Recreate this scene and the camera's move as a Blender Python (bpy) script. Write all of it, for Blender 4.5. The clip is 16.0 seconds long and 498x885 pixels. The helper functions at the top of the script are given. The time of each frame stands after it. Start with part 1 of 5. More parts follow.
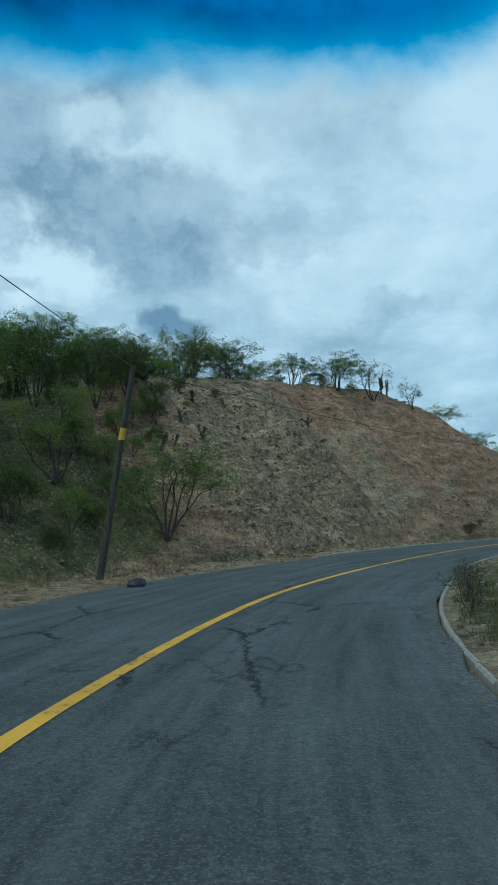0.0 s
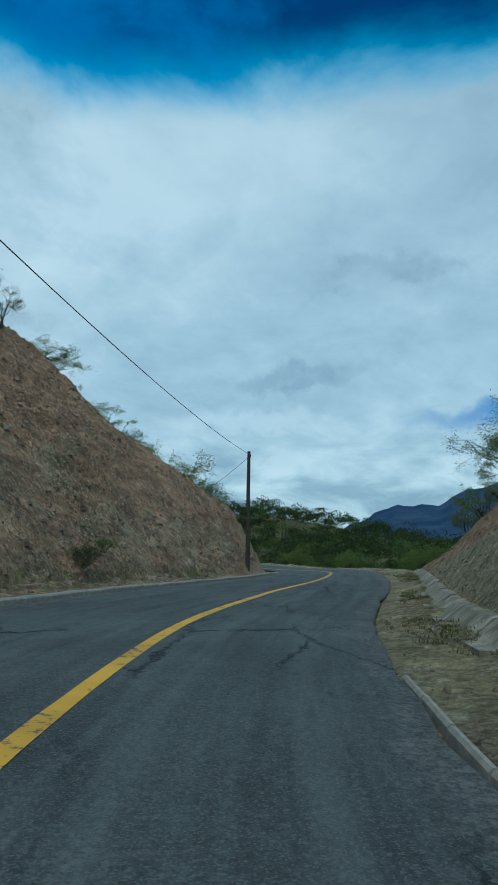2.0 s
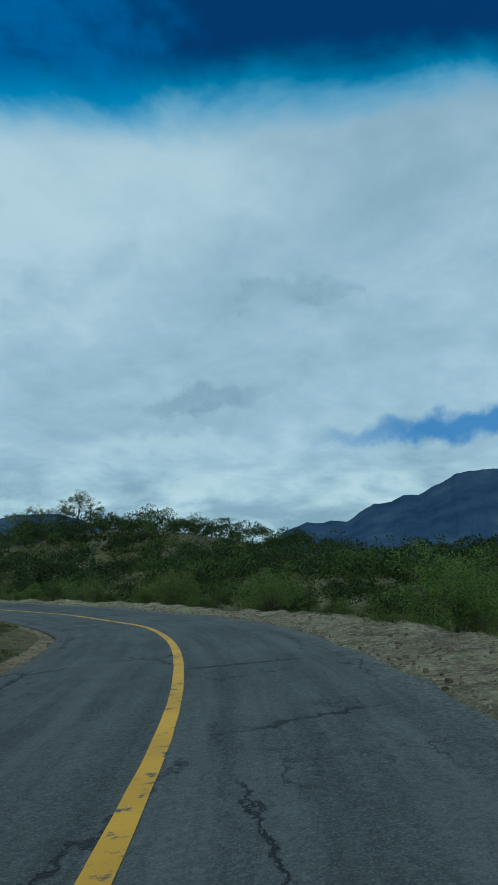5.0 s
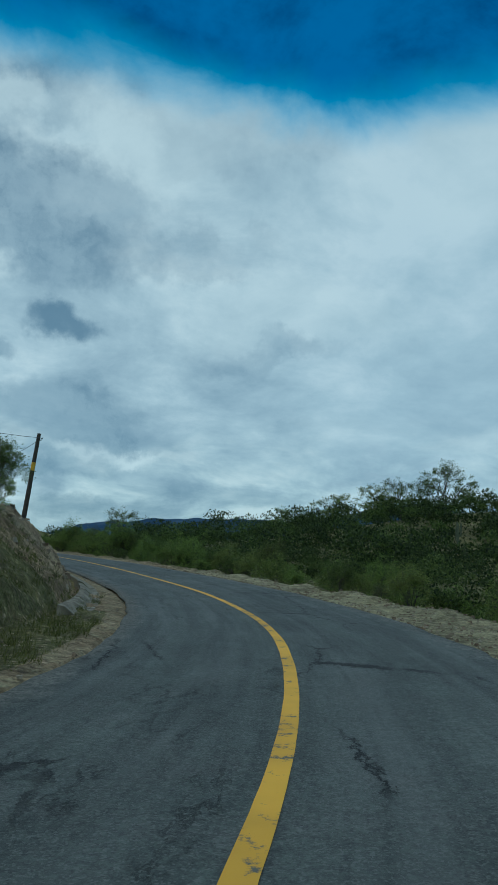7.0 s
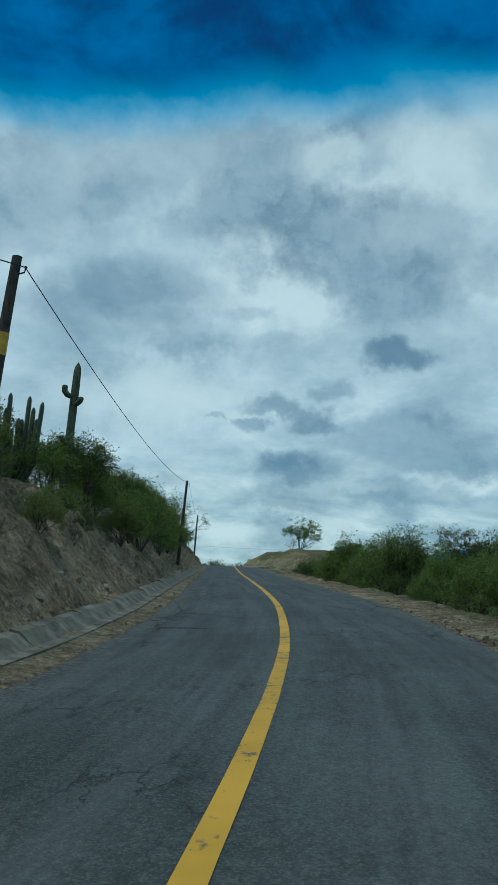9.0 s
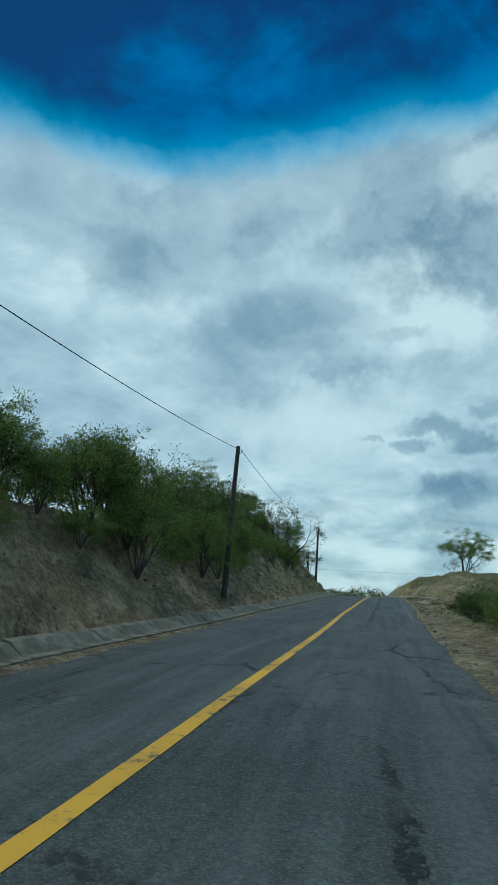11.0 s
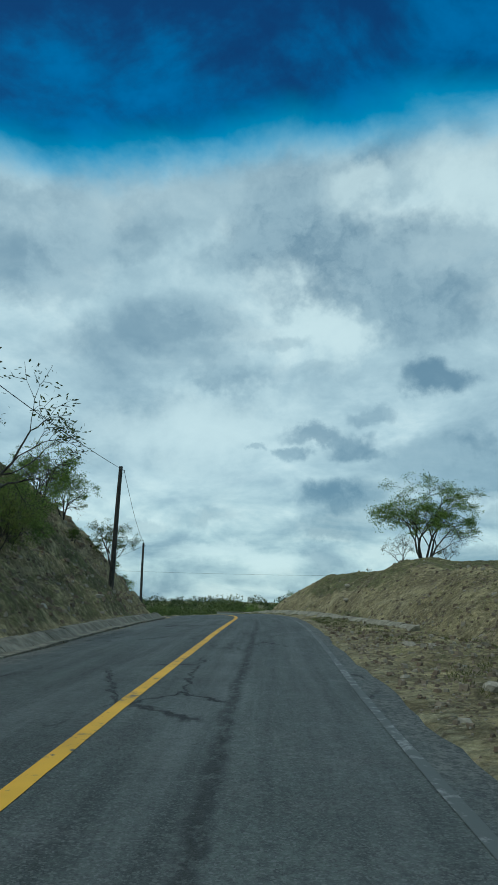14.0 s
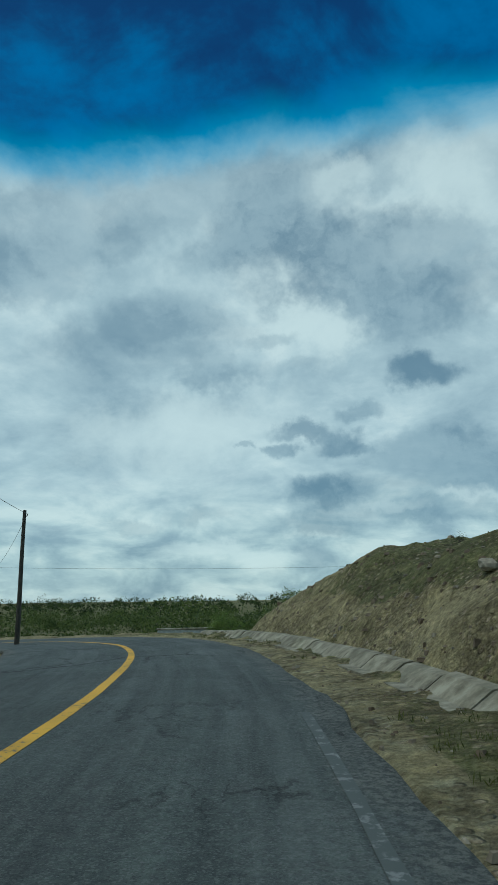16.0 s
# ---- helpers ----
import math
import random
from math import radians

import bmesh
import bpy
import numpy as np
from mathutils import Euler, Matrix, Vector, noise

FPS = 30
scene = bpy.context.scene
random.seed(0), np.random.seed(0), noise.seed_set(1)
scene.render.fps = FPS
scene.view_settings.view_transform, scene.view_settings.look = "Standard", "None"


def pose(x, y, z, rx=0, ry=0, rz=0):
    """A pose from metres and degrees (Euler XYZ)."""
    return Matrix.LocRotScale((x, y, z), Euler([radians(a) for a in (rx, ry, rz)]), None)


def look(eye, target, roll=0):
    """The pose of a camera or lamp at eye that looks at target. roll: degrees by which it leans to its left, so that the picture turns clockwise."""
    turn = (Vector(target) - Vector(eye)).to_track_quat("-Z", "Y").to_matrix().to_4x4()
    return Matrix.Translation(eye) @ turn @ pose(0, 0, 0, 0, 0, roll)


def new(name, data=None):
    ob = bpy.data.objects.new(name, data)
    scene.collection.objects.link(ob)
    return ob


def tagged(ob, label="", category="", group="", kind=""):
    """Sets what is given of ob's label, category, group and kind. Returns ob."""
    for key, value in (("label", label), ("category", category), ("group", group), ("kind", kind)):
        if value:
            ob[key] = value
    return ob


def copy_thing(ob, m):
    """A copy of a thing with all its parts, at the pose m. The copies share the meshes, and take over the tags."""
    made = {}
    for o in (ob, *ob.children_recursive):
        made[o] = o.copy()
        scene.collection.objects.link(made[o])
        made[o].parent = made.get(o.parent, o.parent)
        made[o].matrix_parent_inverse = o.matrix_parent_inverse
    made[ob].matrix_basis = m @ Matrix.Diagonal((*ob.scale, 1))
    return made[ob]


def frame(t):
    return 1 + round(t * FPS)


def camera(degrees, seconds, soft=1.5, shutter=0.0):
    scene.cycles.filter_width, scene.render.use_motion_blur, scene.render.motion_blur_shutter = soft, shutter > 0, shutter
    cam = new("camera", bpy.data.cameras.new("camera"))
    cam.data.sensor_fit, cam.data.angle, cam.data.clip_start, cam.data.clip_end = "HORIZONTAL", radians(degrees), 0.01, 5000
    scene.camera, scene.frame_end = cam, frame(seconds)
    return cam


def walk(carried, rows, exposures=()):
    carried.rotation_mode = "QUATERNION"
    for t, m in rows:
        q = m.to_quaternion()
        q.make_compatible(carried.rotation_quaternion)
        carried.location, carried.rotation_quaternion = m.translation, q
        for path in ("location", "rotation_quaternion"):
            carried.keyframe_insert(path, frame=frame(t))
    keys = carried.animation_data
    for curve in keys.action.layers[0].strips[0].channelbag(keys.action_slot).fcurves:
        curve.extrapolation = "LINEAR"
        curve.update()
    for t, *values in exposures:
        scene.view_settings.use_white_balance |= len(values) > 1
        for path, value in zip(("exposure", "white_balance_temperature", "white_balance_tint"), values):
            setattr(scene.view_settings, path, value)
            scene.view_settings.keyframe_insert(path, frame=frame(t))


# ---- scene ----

# ------------------------------------------------------------------ camera and its way
cam = camera(40.17, 16.0, soft=1.25, shutter=0.0)
# seconds, eye x, y, z, heading to the left, tilt up, lean to the left (degrees)
DRIVE = [
    (0, 0.00, 0.00, 0.00, 0.00, 8.15, -3.96), (0.5, 0.16, 6.64, -0.16, -7.51, 8.52, -1.81),
    (1, 1.28, 13.29, -0.17, -16.41, 8.78, -0.04), (1.5, 3.25, 19.75, -0.07, -25.61, 8.87, 0.37),
    (2, 6.31, 25.81, 0.03, -34.79, 9.03, 0.82), (2.5, 9.99, 31.31, 0.10, -42.73, 9.32, 2.05),
    (3, 14.36, 36.09, 0.12, -49.21, 9.68, 2.40), (3.2, 16.24, 37.88, 0.13, -51.28, 9.85, 1.92),
    (3.9, 22.81, 44.23, 0.16, -53.00, 10.36, -0.18), (4.6, 29.33, 50.76, 0.13, -47.68, 10.69, -1.98),
    (5.3, 35.65, 57.56, 0.04, -38.29, 10.85, -1.64), (5.5, 37.41, 59.56, 0.00, -35.13, 10.87, -0.97),
    (6, 41.51, 64.75, -0.11, -25.72, 10.90, 1.85), (6.5, 45.01, 70.17, -0.26, -17.10, 10.43, 3.88),
    (7, 47.87, 75.97, -0.43, -10.46, 9.86, 3.51), (7.5, 50.04, 81.98, -0.53, -3.69, 9.60, 1.68),
    (8, 51.38, 88.36, -0.47, 4.31, 9.68, 2.45), (8.5, 51.85, 94.93, -0.38, 11.57, 10.16, 1.76),
    (9, 51.60, 101.43, -0.25, 18.56, 10.69, 2.91), (9.5, 50.78, 107.69, -0.08, 23.21, 11.54, 3.83),
    (10, 49.62, 113.80, 0.11, 26.12, 11.81, 3.52), (10.2, 49.07, 116.28, 0.18, 27.54, 11.90, 3.12),
    (10.9, 46.49, 125.10, 0.34, 31.61, 12.16, 2.83), (11.6, 43.17, 134.09, 0.44, 33.78, 12.37, 3.42),
    (12.3, 39.63, 143.18, 0.60, 33.13, 12.64, 3.30), (12.5, 38.63, 145.79, 0.66, 32.34, 12.74, 2.98),
    (13, 36.07, 152.43, 0.82, 27.73, 13.03, 1.90), (13.5, 33.57, 159.35, 1.00, 24.33, 13.14, 1.37),
    (14, 31.13, 166.29, 1.12, 22.14, 13.16, 0.95), (14.5, 28.86, 173.24, 1.25, 21.46, 13.17, 0.04),
    (15, 26.65, 179.99, 1.39, 21.28, 13.13, -0.40), (15.5, 24.33, 186.67, 1.51, 21.02, 12.98, -0.92),
    (16, 21.80, 193.31, 1.58, 21.17, 12.99, -0.81),
]


def gaze(x, y, z, heading, tilt, lean):
    h, p = radians(heading), radians(tilt)
    ahead = Vector((-math.sin(h) * math.cos(p), math.cos(h) * math.cos(p), math.sin(p)))
    return look((x, y, z), Vector((x, y, z)) + ahead * 10, lean)


walk(cam, [(t, gaze(*row)) for t, *row in DRIVE], exposures=((0, 0.0, 5680, -3), (2, -0.16, 5680, -3), (3, -0.16, 5700, -3), (5.5, -0.31, 5850, -3), (9, -0.24, 5930, -3), (10.5, -0.09, 5980, -3), (14, -0.09, 6180, -3), (16, -0.2, 6280, -3)))

# ------------------------------------------------------------------ world and sun
SUN_UP, SUN_TURN = radians(68), radians(232)


class Nodes:
    """A small writer of node trees."""

    def __init__(self, tree):
        self.tree = tree
        tree.nodes.clear()

    def add(self, kind, inputs=None, **props):
        n = self.tree.nodes.new(kind)
        for key, value in props.items():
            if key == "operation":
                n.operation = value
            elif key == "blend_type":
                n.blend_type = value
            elif key == "data_type":
                n.data_type = value
            elif key == "feature":
                n.feature = value
            elif key == "attribute_name":
                n.attribute_name = value
            elif key == "noise_dimensions":
                n.noise_dimensions = value
            elif key == "sky_type":
                n.sky_type = value
        for key, value in (inputs or {}).items():
            if isinstance(value, bpy.types.NodeSocket):
                self.tree.links.new(value, n.inputs[key])
            else:
                n.inputs[key].default_value = value
        return n

    def math(self, op, a, b=0.0, c=0.0):
        return self.add("ShaderNodeMath", {0: a, 1: b, 2: c}, operation=op).outputs[0]

    def mix(self, fac, a, b, mode="MIX"):
        n = self.add("ShaderNodeMix", {0: fac, 6: a, 7: b}, data_type="RGBA", blend_type=mode)
        return n.outputs[2]

    def ramp(self, fac, stops):
        n = self.add("ShaderNodeValToRGB", {0: fac})
        e = n.color_ramp.elements
        while len(e) < len(stops):
            e.new(0.5)
        for el, (p, c) in zip(e, stops):
            el.position = p
            el.color = (c, c, c, 1) if isinstance(c, (int, float)) else (*c, 1)
        return n.outputs[0]

    def noise(self, vec, scale, detail=4.0, rough=0.55, distort=0.0):
        return self.add("ShaderNodeTexNoise", {"Vector": vec, "Scale": scale, "Detail": detail, "Roughness": rough, "Distortion": distort})

    def smooth(self, x, a, b):
        n = self.add("ShaderNodeMapRange", {0: x, 1: a, 2: b, 3: 0.0, 4: 1.0})
        n.interpolation_type = "SMOOTHSTEP"
        return n.outputs[0]


def make_world():
    world = bpy.data.worlds.new("sky")
    scene.world = world
    world.use_nodes = True
    N = Nodes(world.node_tree)
    geo = N.add("ShaderNodeTexCoord").outputs["Generated"]
    norm = N.add("ShaderNodeVectorMath", {0: geo}, operation="NORMALIZE").outputs[0]
    sep = N.add("ShaderNodeSeparateXYZ", {0: norm})
    up = sep.outputs[2]
    sky = N.add("ShaderNodeTexSky", sky_type="NISHITA")
    sky.sun_disc, sky.sun_elevation, sky.sun_rotation = False, SUN_UP, SUN_TURN
    # a thin pale overcast, flattened towards the horizon as on a ceiling of cloud
    lift = N.math("ADD", N.math("MAXIMUM", up, 0.0), 0.30)
    flat = N.add("ShaderNodeCombineXYZ", {0: N.math("DIVIDE", sep.outputs[0], lift), 1: N.math("DIVIDE", sep.outputs[1], lift), 2: 0.7}).outputs[0]
    big = N.noise(flat, 1.4, 3.0, 0.5).outputs[0]
    mid = N.noise(flat, 3.2, 9.0, 0.60, 0.35).outputs[0]
    puff = N.noise(flat, 9.0, 9.0, 0.62, 0.25).outputs[0]
    body = N.math("ADD", N.math("ADD", N.math("MULTIPLY", big, 0.40), N.math("MULTIPLY", mid, 0.42)), N.math("MULTIPLY", puff, 0.18))
    grey = N.ramp(body, [(0.38, (0.250, 0.358, 0.440)), (0.45, (0.360, 0.475, 0.555)), (0.51, (0.445, 0.568, 0.642)), (0.56, (0.540, 0.660, 0.725)), (0.61, (0.650, 0.755, 0.800))])
    even = N.ramp(body, [(0.38, (0.350, 0.475, 0.565)), (0.50, (0.450, 0.585, 0.668)), (0.60, (0.570, 0.690, 0.765))])
    grey = N.mix(N.smooth(sep.outputs[0], 0.05, 0.45), grey, even)
    # heaped cloud low over the horizon: lit tops over flat dark bases
    heap = N.noise(N.add("ShaderNodeVectorMath", {0: norm, 1: (1, 1, 2.6)}, operation="MULTIPLY").outputs[0], 8.0, 9.0, 0.58, 0.3).outputs[0]
    low = N.math("MULTIPLY", N.smooth(up, 0.24, 0.08), 0.70)
    grey = N.mix(low, grey, N.ramp(heap, [(0.38, (0.235, 0.335, 0.425)), (0.47, (0.380, 0.500, 0.570)), (0.54, (0.520, 0.645, 0.690)), (0.62, (0.700, 0.800, 0.815))]))

    def stir(scale, amount, rough):
        """Directions pushed about by turbulence, so that the clouds get billowing rims."""
        push = N.add("ShaderNodeVectorMath", {0: N.noise(norm, scale, 6.0, rough).outputs["Color"], 1: (0.5, 0.5, 0.5)}, operation="SUBTRACT").outputs[0]
        push = N.add("ShaderNodeVectorMath", {0: push, 1: (amount, amount, amount * 0.7)}, operation="MULTIPLY").outputs[0]
        return N.add("ShaderNodeVectorMath", {0: norm, 1: push}, operation="ADD").outputs[0]

    broad, curled = stir(5.0, 0.34, 0.62), stir(15.0, 0.105, 0.60)

    def blob(turn, rise, wide, tall, soft, stirred):
        """How far a direction lies inside a cloud at a bearing and a height, in degrees."""
        t, r = radians(turn), radians(rise)
        v = Vector((math.sin(t) * math.cos(r), math.cos(t) * math.cos(r), math.sin(r)))
        side = Vector((v.y, -v.x, 0)).normalized()
        above = side.cross(v)
        wide, tall = radians(wide), radians(tall)
        a = N.add("ShaderNodeVectorMath", {0: stirred, 1: tuple(side / wide)}, operation="DOT_PRODUCT").outputs["Value"]
        b = N.add("ShaderNodeVectorMath", {0: stirred, 1: tuple(above / tall)}, operation="DOT_PRODUCT").outputs["Value"]
        far = N.math("SQRT", N.math("ADD", N.math("MULTIPLY", a, a), N.math("MULTIPLY", b, b)))
        front = N.math("GREATER_THAN", N.add("ShaderNodeVectorMath", {0: norm, 1: tuple(v)}, operation="DOT_PRODUCT").outputs["Value"], 0.5)
        return N.math("MULTIPLY", front, N.smooth(far, 1.0 + soft, 1.0 - soft))

    # bearing, height, half width, half height in degrees, and how dense: grey sheets, small dark heaps, bright openings
    SHEETS = [(-8.7, 27.2, 11.27, 3.38, 0.62), (-15.3, 29.4, 6.81, 4.08, 0.42), (-7.5, 23.7, 6.82, 1.82, 0.50), (-3.2, 29.6, 4.79, 1.96, 0.35), (-40.2, 28.2, 5.25, 2.84, 0.50), (-32.5, 30.4, 2.90, 1.79, 0.30), (-29.1, 22.1, 6.98, 2.56, 0.42), (-25.0, 18.1, 3.31, 1.18, 0.30), (-6.1, 36.5, 4.65, 1.69, 0.45), (-10.9, 35.0, 2.61, 0.78, 0.30), (-31.0, 20.2, 7.79, 2.75, 0.30), (-9.6, 34.2, 2.59, 0.95, 0.30), (-24.4, 17.1, 2.82, 0.94, 0.30), (-17.2, 28.7, 6.40, 2.56, 0.55), (7.2, 24.4, 5.43, 1.81, 0.30), (48.1, 22.0, 5.57, 1.02, 0.40), (40.9, 14.9, 6.42, 1.19, 0.40), (10.0, 16.6, 5.93, 1.19, 0.35), (-49.5, 27.7, 5.29, 2.64, 0.35)]
    PUFFS = [(-6.3, 18.1, 2.57, 1.24, 0.95), (-16.9, 14.0, 1.99, 0.76, 0.70), (-13.5, 13.0, 2.17, 1.13, 0.80), (-11.4, 12.4, 1.03, 0.47, 0.50), (-18.4, 12.4, 1.14, 0.62, 0.70), (-11.5, 15.7, 1.97, 0.66, 0.50), (-4.6, 11.5, 5.77, 1.66, 0.75), (-1.7, 9.1, 5.01, 1.18, 0.75), (-14.4, 8.5, 2.84, 1.33, 0.70), (-6.6, 7.0, 5.57, 0.84, 0.50), (-14.1, 8.9, 3.10, 1.22, 0.65), (-14.9, 6.2, 3.98, 1.03, 0.60), (-30.4, 5.7, 2.56, 0.56, 0.35), (-26.0, 6.9, 2.83, 0.66, 0.35), (-21.0, 12.6, 0.67, 0.29, 0.50), (-19.5, 21.6, 2.35, 0.56, 0.30), (-18.0, 19.0, 3.30, 0.66, 0.25), (-2.8, 3.4, 5.63, 1.03, 0.50), (9.5, 5.2, 5.18, 0.94, 0.45)]
    LIGHTS = [(-16.5, 22.5, 2.80, 1.87, 0.75), (-25.9, 13.8, 9.95, 2.37, 0.55), (-12.0, 33.8, 2.64, 1.32, 0.55), (-16.7, 21.3, 2.10, 2.33, 0.50), (-27.9, 12.2, 6.10, 2.81, 0.50), (-3.3, 8.1, 1.83, 0.46, 0.90), (0.5, 7.7, 1.62, 0.58, 0.90), (-9.0, 7.4, 2.34, 0.37, 0.60), (-1.1, 31.7, 2.55, 2.13, 0.50), (-22.4, 3.7, 5.62, 0.75, 0.70), (2.4, 32.7, 6.48, 3.89, 0.40), (13.5, 20.0, 8.15, 2.72, 0.35), (33.2, 31.5, 8.83, 5.30, 0.35), (35.3, 10.8, 7.03, 0.66, 0.40)]
    SHEETS += [(-28, 33.5, 12, 2.4, 0.40), (-8, 34.5, 9, 2.0, 0.34), (-42, 31.0, 8, 2.6, 0.30), (8, 33.0, 8, 2.0, 0.25)]
    tone = N.smooth(N.noise(curled, 9.0, 8.0, 0.62).outputs[0], 0.38, 0.60)
    for turn, rise, wide, tall, dense in SHEETS:
        grey = N.mix(N.math("MULTIPLY", blob(turn, rise, wide, tall, 0.42, broad), dense), grey, N.mix(tone, (0.140, 0.232, 0.318, 1), (0.285, 0.392, 0.475, 1)))
    for turn, rise, wide, tall, dense in LIGHTS:
        grey = N.mix(N.math("MULTIPLY", blob(turn, rise, wide, tall, 0.60, broad if tall > 1.5 else curled), dense), grey, (0.665, 0.775, 0.815, 1))
    for turn, rise, wide, tall, dense in PUFFS:
        grey = N.mix(N.math("MULTIPLY", blob(turn, rise, wide, tall, 0.46, curled), dense * 0.9), grey, N.mix(tone, (0.120, 0.212, 0.300, 1), (0.260, 0.370, 0.455, 1)))
    # a gap of clear sky over the mountains
    blue = N.mix(0.0, N.mix(1.0, sky.outputs[0], (0.006, 0.011, 0.014, 1), "MULTIPLY"), (0.0, 0.0, 0.0, 1))
    clear = blob(60.8, 10.95, 9.2, 1.0, 0.60, curled)
    grey = N.mix(N.math("MULTIPLY", clear, 0.88), grey, (0.035, 0.20, 0.50, 1))
    # the windscreen's blue tint strip, painted into the high sky by bearing
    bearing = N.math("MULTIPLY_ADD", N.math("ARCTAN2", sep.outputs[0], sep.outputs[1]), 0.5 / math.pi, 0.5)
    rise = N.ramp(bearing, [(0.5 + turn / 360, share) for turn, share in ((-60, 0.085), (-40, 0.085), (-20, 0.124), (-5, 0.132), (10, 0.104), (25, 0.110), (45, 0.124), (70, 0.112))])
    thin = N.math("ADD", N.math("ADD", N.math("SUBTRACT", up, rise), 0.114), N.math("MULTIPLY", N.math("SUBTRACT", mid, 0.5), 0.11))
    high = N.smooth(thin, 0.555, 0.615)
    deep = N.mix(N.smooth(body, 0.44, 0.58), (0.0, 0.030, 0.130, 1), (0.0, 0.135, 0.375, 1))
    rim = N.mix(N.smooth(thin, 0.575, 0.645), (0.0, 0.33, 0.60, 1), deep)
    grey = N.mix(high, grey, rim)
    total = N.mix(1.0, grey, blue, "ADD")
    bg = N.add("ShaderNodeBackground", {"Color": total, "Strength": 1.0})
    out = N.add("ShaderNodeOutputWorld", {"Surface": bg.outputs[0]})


make_world()
sun = new("sun", bpy.data.lights.new("sun", "SUN"))
sun.data.energy, sun.data.angle, sun.data.color = 1.5, radians(34), (1.0, 0.97, 0.92)
sun.matrix_world = look((0, 0, 50), Vector((0, 0, 50)) - Vector((math.sin(SUN_TURN) * math.cos(SUN_UP), math.cos(SUN_TURN) * math.cos(SUN_UP), math.sin(SUN_UP))))

# ------------------------------------------------------------------ materials
MATS = {}


def material(name, build):
    m = bpy.data.materials.new(name)
    m.use_nodes = True
    N = Nodes(m.node_tree)
    out = N.add("ShaderNodeOutputMaterial")
    bsdf = N.add("ShaderNodeBsdfPrincipled")
    N.tree.links.new(bsdf.outputs[0], out.inputs[0])
    N.bsdf, N.out = bsdf, out

    def put(key, value):
        if isinstance(value, bpy.types.NodeSocket):
            N.tree.links.new(value, bsdf.inputs[key])
        else:
            bsdf.inputs[key].default_value = value

    N.put = put
    N.where = N.add("ShaderNodeTexCoord").outputs["Object"]
    build(N)
    MATS[name] = m
    return m


def bump(N, height, strength, distance):
    N.put("Normal", N.add("ShaderNodeBump", {"Height": height, "Strength": strength, "Distance": distance}).outputs[0])


